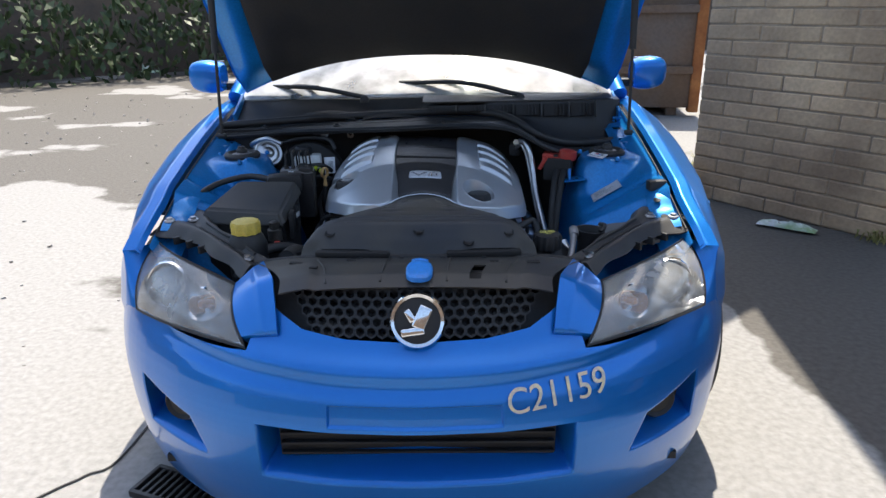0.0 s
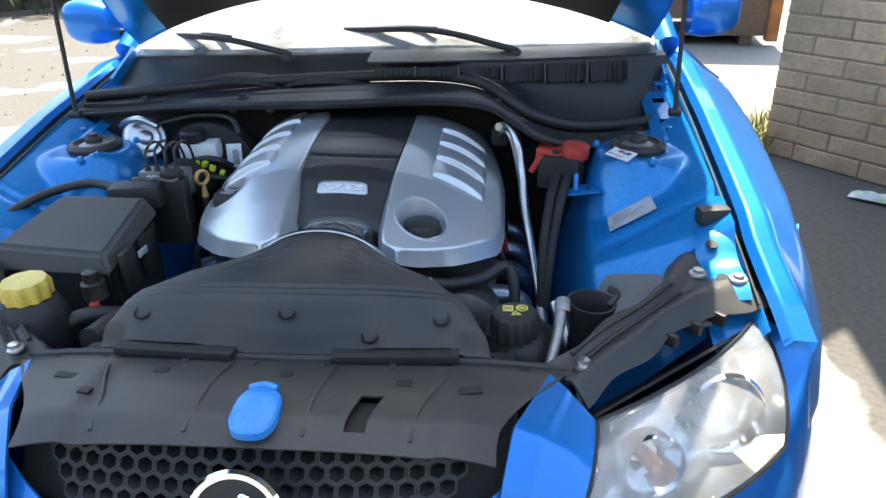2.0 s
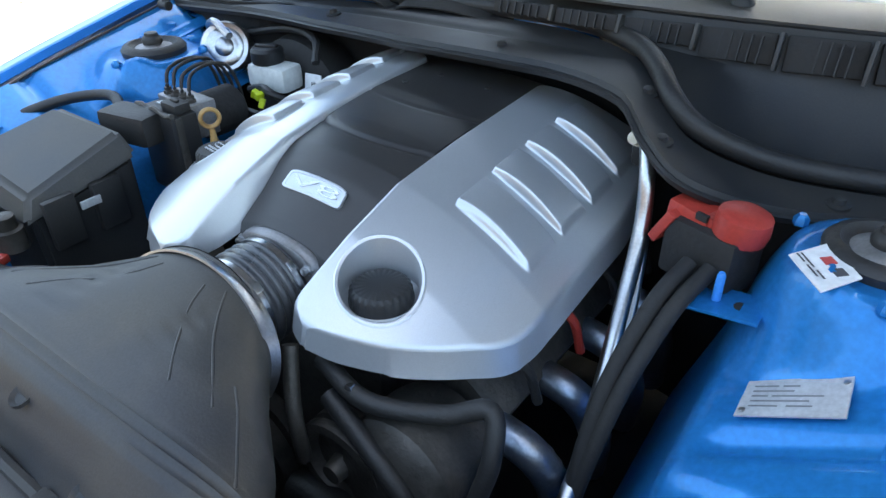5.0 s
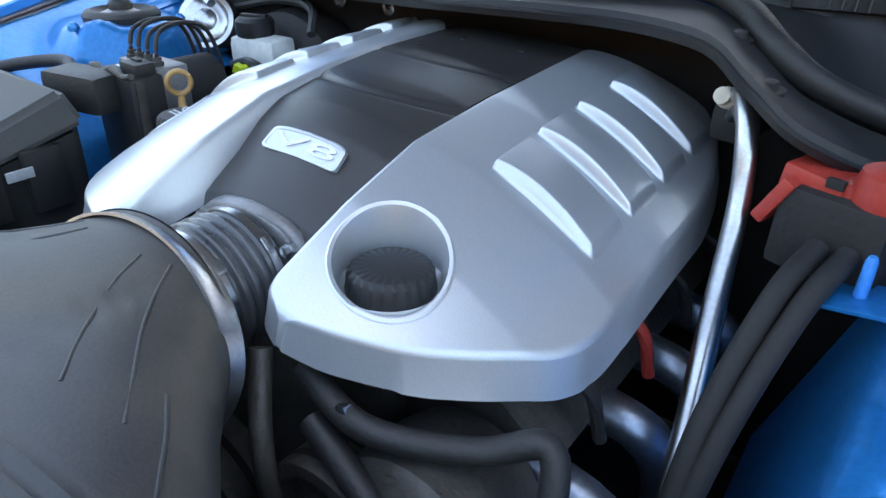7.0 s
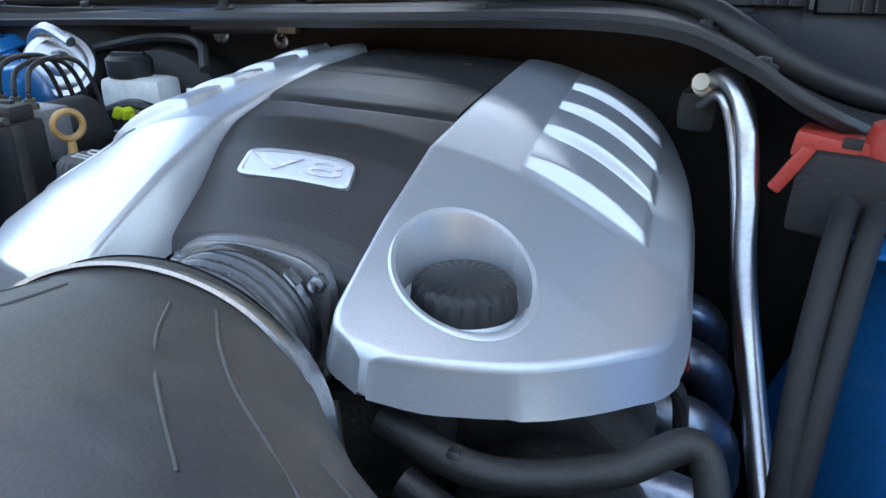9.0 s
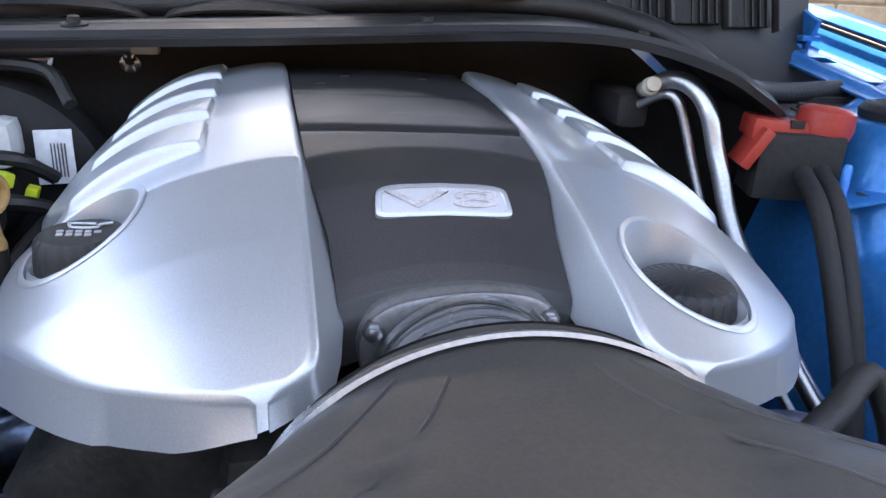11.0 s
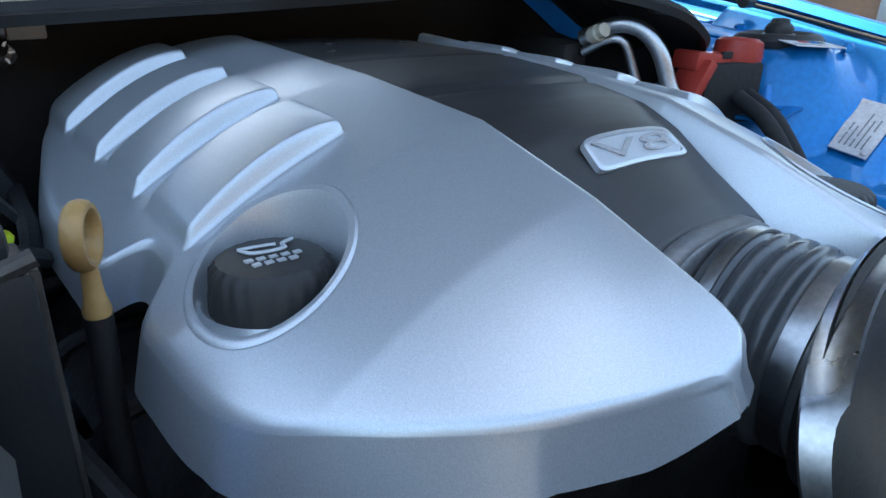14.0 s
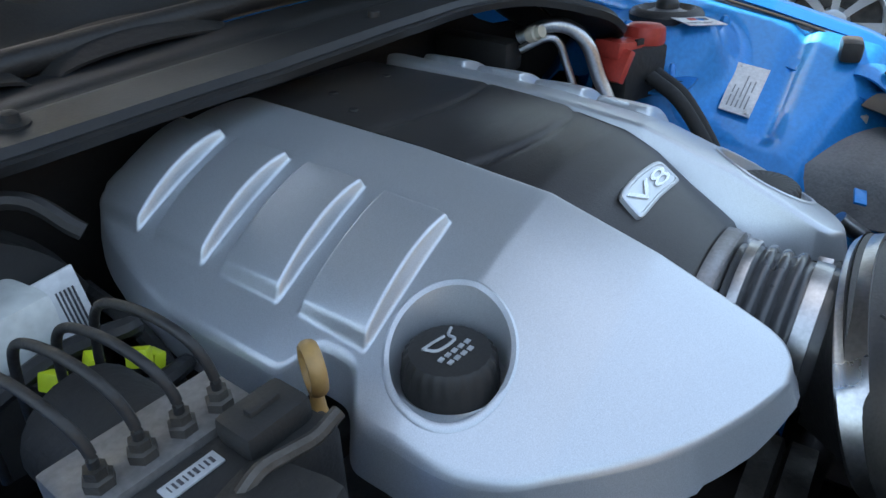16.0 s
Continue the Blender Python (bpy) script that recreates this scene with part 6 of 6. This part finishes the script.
lathe(bm, (0.300, 1.012, 0.925), (-0.2, -0.9, 0.35), [(0.010, 0), (0.010, 0.012), (0.008, 0.014), (0.008, 0.022), (0.003, 0.023)], 14)
part("service_cap", bm, CREAM, car, "cream service port cap")
bm = B()
tube(bm, [(0.46, 0.44, 0.50), (0.425, 0.55, 0.66), (0.400, 0.62, 0.72)], 0.011, 12)
part("strut_rod", bm, STEEL, car, "dull steel rod")

# coolant bottle, washer filler and metal stick
cb = tagged(new("coolant_bottle"), "black coolant bottle with warning symbols on its cap")
cb.parent = car
bm = B()
lathe(bm, (0.335, 0.475, 0.62), (0, 0, 1), [(0.06, 0), (0.072, 0.03), (0.070, 0.10), (0.055, 0.130), (0.034, 0.150)], 32)
part("bottle", bm, RUBBER, cb)
bm = B()
loops = []
for r, z, kn in ((0.035, 0.765, 1), (0.036, 0.792, 1), (0.033, 0.801, 0.4), (0.016, 0.8035, 0), (0.003, 0.8035, 0)):
    loops.append([(0.328 + (r + kn * 0.0022 * math.cos(14 * a)) * math.cos(a), 0.449 + (r + kn * 0.0022 * math.cos(14 * a)) * math.sin(a), z) for a in [2 * math.pi * k / 84 for k in range(84)]])
rings(bm, loops)
cc = part("cap", bm, PLASTIC, cb, "large black coolant cap")
M = pose(0.328, 0.449, 0.8041, 0, 0, 8) @ Matrix.Scale(0.78, 4)
for (cx, cy, kind_) in ((-0.012, 0.013, 1), (0.015, 0.011, 2), (0.0, -0.006, 3)):
    bm = B()
    if kind_ == 1:
        box(bm, M @ Vector((cx, cy, 0)), (0.016, 0.016, 0.0008))
    elif kind_ == 2:
        lathe(bm, M @ Vector((cx, cy, 0)), (0, 0, 1), [(0.0095, 0), (0.0095, 0.0006), (0.0065, 0.0006), (0.0065, 0)], 24, False)
        box(bm, M @ Vector((cx, cy, 0.0002)), (0.009, 0.006, 0.0006))
    else:
        bm.faces.new([bm.verts.new(M @ Vector((cx + a, cy + b, 0.0004))) for a, b in ((-0.011, -0.008), (0.011, -0.008), (0, 0.010))])
    part("warning_symbol", bm, YELLOW_INK, cc, "yellow warning symbol", smooth=False)
bm = B()
for (cx, cy) in ((-0.012, 0.015), (-0.012, 0.010)):
    box(bm, M @ Vector((cx, cy, 0.0006)), (0.011, 0.0018, 0.0004))
box(bm, M @ Vector((0, -0.007, 0.0006)), (0.0018, 0.008, 0.0004))
part("symbol_detail", bm, INK, cc)
wf = tagged(new("washer_filler"), "open black washer filler neck")
wf.parent = car
bm = B()
lathe(bm, (0.44, 0.495, 0.66), (0.05, 0, 1), [(0.030, 0), (0.030, 0.10), (0.036, 0.125), (0.038, 0.138), (0.034, 0.138), (0.030, 0.12), (0.027, 0.03), (0.002, 0.028)], 28)
part("neck", bm, RUBBER, wf)
bm = B()
tube(bm, [(0.474, 0.495, 0.79), (0.487, 0.51, 0.802), (0.479, 0.53, 0.80)], 0.006, 8, 5)
part("cap_strap", bm, RUBBER, wf)
bm = B()
tube(bm, [(0.40, 0.478, 0.795), (0.392, 0.44, 0.770), (0.375, 0.385, 0.735)], 0.0085, 10)
lathe(bm, (0.401, 0.482, 0.795), (0, 0.8, 0.5), [(0.012, -0.012), (0.013, 0), (0.011, 0.012), (0.004, 0.014)], 14)
part("latch_lever", bm, ALUM, car, "dull grey metal lever")

# moulded tray, brackets and stop ahead of the tower
bm = B()
def tray(u, v):
    return (0.465 + 0.165 * u, 0.510 + 0.19 * v - 0.02 * u * (1 - v), 0.735 + 0.035 * u + 0.012 * math.sin(u * 3) * math.sin(v * 3) - 0.05 * (1 - smooth01(u / 0.2)))
sheet(bm, tray, span(0, 1, 16), span(0, 1, 16), 0.01)
part("washer_tank", bm, GREY_FELT, car, "matt grey moulded tank")
bm = B()
box(bm, (0.625, 0.655, 0.776), (0.045, 0.05, 0.005), (15, 10, 20), 0.002)
box(bm, (0.635, 0.675, 0.792), (0.035, 0.008, 0.04), (0, 0, 30), 0.002)
box(bm, (0.612, 0.642, 0.765), (0.012, 0.03, 0.05), (0, 0, 20), 0.002)
mb = part("latch_bracket", bm, STEEL, car, "pale zinc bracket with bolts")
for p in ((0.618, 0.648, 0.782), (0.636, 0.664, 0.783)):
    bm = B()
    lathe(bm, p, (0, -0.2, 1), [(0.009, 0), (0.009, 0.006), (0.005, 0.007), (0.004, 0.018)], 6)
    part("bolt", bm, STEEL, mb)
bm = B()
box(bm, (0.665, 0.675, 0.868), (0.055, 0.030, 0.030), (0, 0, 10), 0.008)
bs = part("bonnet_stop", bm, RUBBER, car, "black rubber bonnet stop")
bm = B()
sheet(bm, lambda u, v: (0.628 + 0.062 * u, 0.505 + 0.155 * v, 0.800 + 0.055 * v - 0.015 * (1 - u) ** 2 + 0.006 * math.sin(v * 9)), span(0, 1, 8), span(0, 1, 16), 0.003)
pad = part("corner_plate", bm, BLUE_BAY, car, "blue corner plate")
for p in ((0.655, 0.545, 0.814), (0.652, 0.615, 0.840)):
    bm = B()
    lathe(bm, p, (0, -0.3, 1), [(0.010, 0), (0.010, 0.002), (0.002, 0.002)], 16)
    part("plate_hole", bm, DARK, pad)
bm = B()
sheet(bm, lambda u, v: (-(0.628 + 0.062 * u), 0.505 + 0.155 * v, 0.800 + 0.055 * v - 0.015 * (1 - u) ** 2 + 0.006 * math.sin(v * 9)), span(0, 1, 8), span(0, 1, 16), 0.003)
part("corner_plate", bm, BLUE_BAY, car, "blue corner plate")
bm = B()
box(bm, (0.452, 0.605, 0.732), (0.030, 0.016, 0.004), (10, -15, 10), 0.0015)
part("tab", bm, BLUE_BAY, car, "blue bracket tab")

# plates and stickers on the tower
def on_tower(x, y):
    p = Vector(tower_pt(1, x, y))
    du = Vector(tower_pt(1, x + 0.01, y)) - Vector(tower_pt(1, x - 0.01, y))
    dv = Vector(tower_pt(1, x, y + 0.01)) - Vector(tower_pt(1, x, y - 0.01))
    return p, du.normalized(), dv.normalized()


def sticker(name, corners, mat, label, parent, lift=0.003):
    """A thin plate with the four corners given, counter-clockwise from above."""
    c = [Vector(p) for p in corners]
    n_ = (c[1] - c[0]).cross(c[3] - c[0]).normalized()
    bm = B()
    rings(bm, [[p for p in c], [p + n_ * lift for p in c]])
    ob = part(name, bm, mat, parent, label, smooth=False)
    o = (c[0] + c[1] + c[2] + c[3]) / 4 + n_ * lift
    ex = (c[1] - c[0]).normalized()
    ey = n_.cross(ex)
    m = Matrix((ex, ey, n_)).transposed().to_4x4()
    m.translation = o
    return ob, m, (c[1] - c[0]).length, (c[3] - c[0]).length


def tp(x, y, lift=0.002):
    return Vector(tower_pt(1, x, y)) + Vector((-0.5, -0.1, 0.85)) * lift


ID = [Vector((0.511, 0.767, 0.792)), Vector((0.592, 0.765, 0.841)), Vector((0.588, 0.812, 0.849)), Vector((0.511, 0.811, 0.800))]
idp, im, iw, ih = sticker("data_plate", ID, LABEL_GREY, "grey aluminium data plate with small print", car, 0.002)
bm = B()
bars(bm, im @ pose(0, ih * 0.30, 0), [(0.3, 0.05, 0.2), (0.5, 0.1, 0.25), (0.2, 0.05, 0.6), (0.7,), (0.35, 0.1, 0.3)], iw * 0.78, ih * 0.045, ih * 0.14)
part("print", bm, FAINT_INK, idp, smooth=False)
for (a, b) in ((-0.44, -0.38), (0.44, 0.38)):
    bm = B()
    lathe(bm, im @ Vector((a * iw, b * ih, 0)), im.to_3x3() @ Vector((0, 0, 1)), [(0.003, 0), (0.003, 0.0015), (0.001, 0.002)], 10)
    part("rivet", bm, STEEL, idp)
PL = [Vector((0.504, 0.867, 0.913)), Vector((0.541, 0.825, 0.911)), Vector((0.566, 0.863, 0.914)), Vector((0.531, 0.905, 0.916))]
pp, pm, pw, ph = sticker("warning_sticker", PL, PAPER, "white warning sticker with red and dark squares", car, 0.0012)
for (a, m_) in ((-0.12, RED_INK), (0.2, INK)):
    bm = B()
    box(bm, pm @ Vector((a * pw, 0.15 * ph, 0.0004)), (0.011, 0.011, 0.0006), [math.degrees(k) for k in pm.to_euler()])
    part("square", bm, m_, pp)
bm = B()
bars(bm, pm @ pose(0, -0.22 * ph, 0), [(0.5, 0.1, 0.3), (0.3, 0.1, 0.4)], pw * 0.8, 0.002, 0.004)
part("print", bm, INK, pp, smooth=False)

# ---------------------------------------------------------------- parked vehicle beyond the wing
other = thing("parked_vehicle", "dark grey parked vehicle with silver alloy wheel", "car")
wheel(other, (3.55, 1.0, 0.36), -1, 8, 0.36, SILVER)
wheel(other, (3.55, -1.9, 0.36), -1, 8, 0.36, SILVER)
bm = B()
def flank(u, y):
    zb = 0.36 + math.sqrt(max(0, 0.42 ** 2 - (y - 1.0) ** 2)) if abs(y - 1.0) < 0.40 else (0.36 + math.sqrt(max(0, 0.42 ** 2 - (y + 1.9) ** 2)) if abs(y + 1.9) < 0.40 else 0.30)
    z = zb + (1.25 - zb) * u
    return (3.48 + 0.10 * u ** 3, y, z)
sheet(bm, flank, span(0, 1, 12), span(-2.7, 1.8, 90), 0.01)
part("flank", bm, GREY_CAR, other)
bm = B()
box(bm, (4.4, -0.45, 0.78), (1.6, 4.45, 0.95), (0, 0, 0), 0.05)
box(bm, (4.4, -0.7, 1.45), (1.4, 2.4, 0.5), (0, 0, 0), 0.12, 0.85)
part("body", bm, GREY_CAR, other)
bm = B()
for k in range(9):
    a = 1.1 + 0.11 * k
    p = Vector((3.435, 1.0 + 0.29 * math.cos(a), 0.36 + 0.29 * math.sin(a)))
    box(bm, p, (0.003, 0.012, 0.022), (math.degrees(a) - 90, 0, 0))
part("tyre_letters", bm, GREY_FELT, other, "pale worn tyre lettering bars")

for y0, y1, m_, lab_ in ((1.585, 1.74, ORANGE_RUST, "faded orange corner lamp"), (1.43, 1.575, RED, "faded red corner lamp")):
    bm = B()
    box(bm, (3.485, (y0 + y1) / 2, 0.87), (0.07, y1 - y0, 0.40), (0, 0, 0), 0.015)
    part("corner_lamp", bm, m_, other, lab_)

# ---------------------------------------------------------------- blocks of the side wall
random.seed(9)
bl, bh, bd = 0.385, 0.090, 0.03
mesh_of = {}
def block_mesh(length):
    key = round(length, 3)
    if key not in mesh_of:
        bm = B()
        box(bm, (0, 0, 0), (length, bd, bh), (0, 0, 0), 0.006, 1.0, 1)
        me = bpy.data.meshes.new("block")
        bm.to_mesh(me)
        bm.free()
        me.materials.append(BRICK)
        mesh_of[key] = me
    return mesh_of[key]


for row in range(int(2.6 / 0.1)):
    x = 0.0 if row % 2 else -bl / 2
    while x < WALL_LEN - 0.02:
        x0, x1 = max(x, 0), min(x + bl, WALL_LEN)
        if x1 - x0 > 0.05:
            ob = new("block", block_mesh(x1 - x0 - 0.010))
            ob.parent = block_wall
            c = W0 + W_DIR * (x0 + x1) / 2 - W_OUT * (0.0245 - random.uniform(0, 0.003)) + Vector((0, 0, 0.05 + row * 0.1))
            ob.matrix_basis = pose(c.x, c.y, c.z, random.uniform(-0.6, 0.6), random.uniform(-0.5, 0.5), ang)
        x += bl
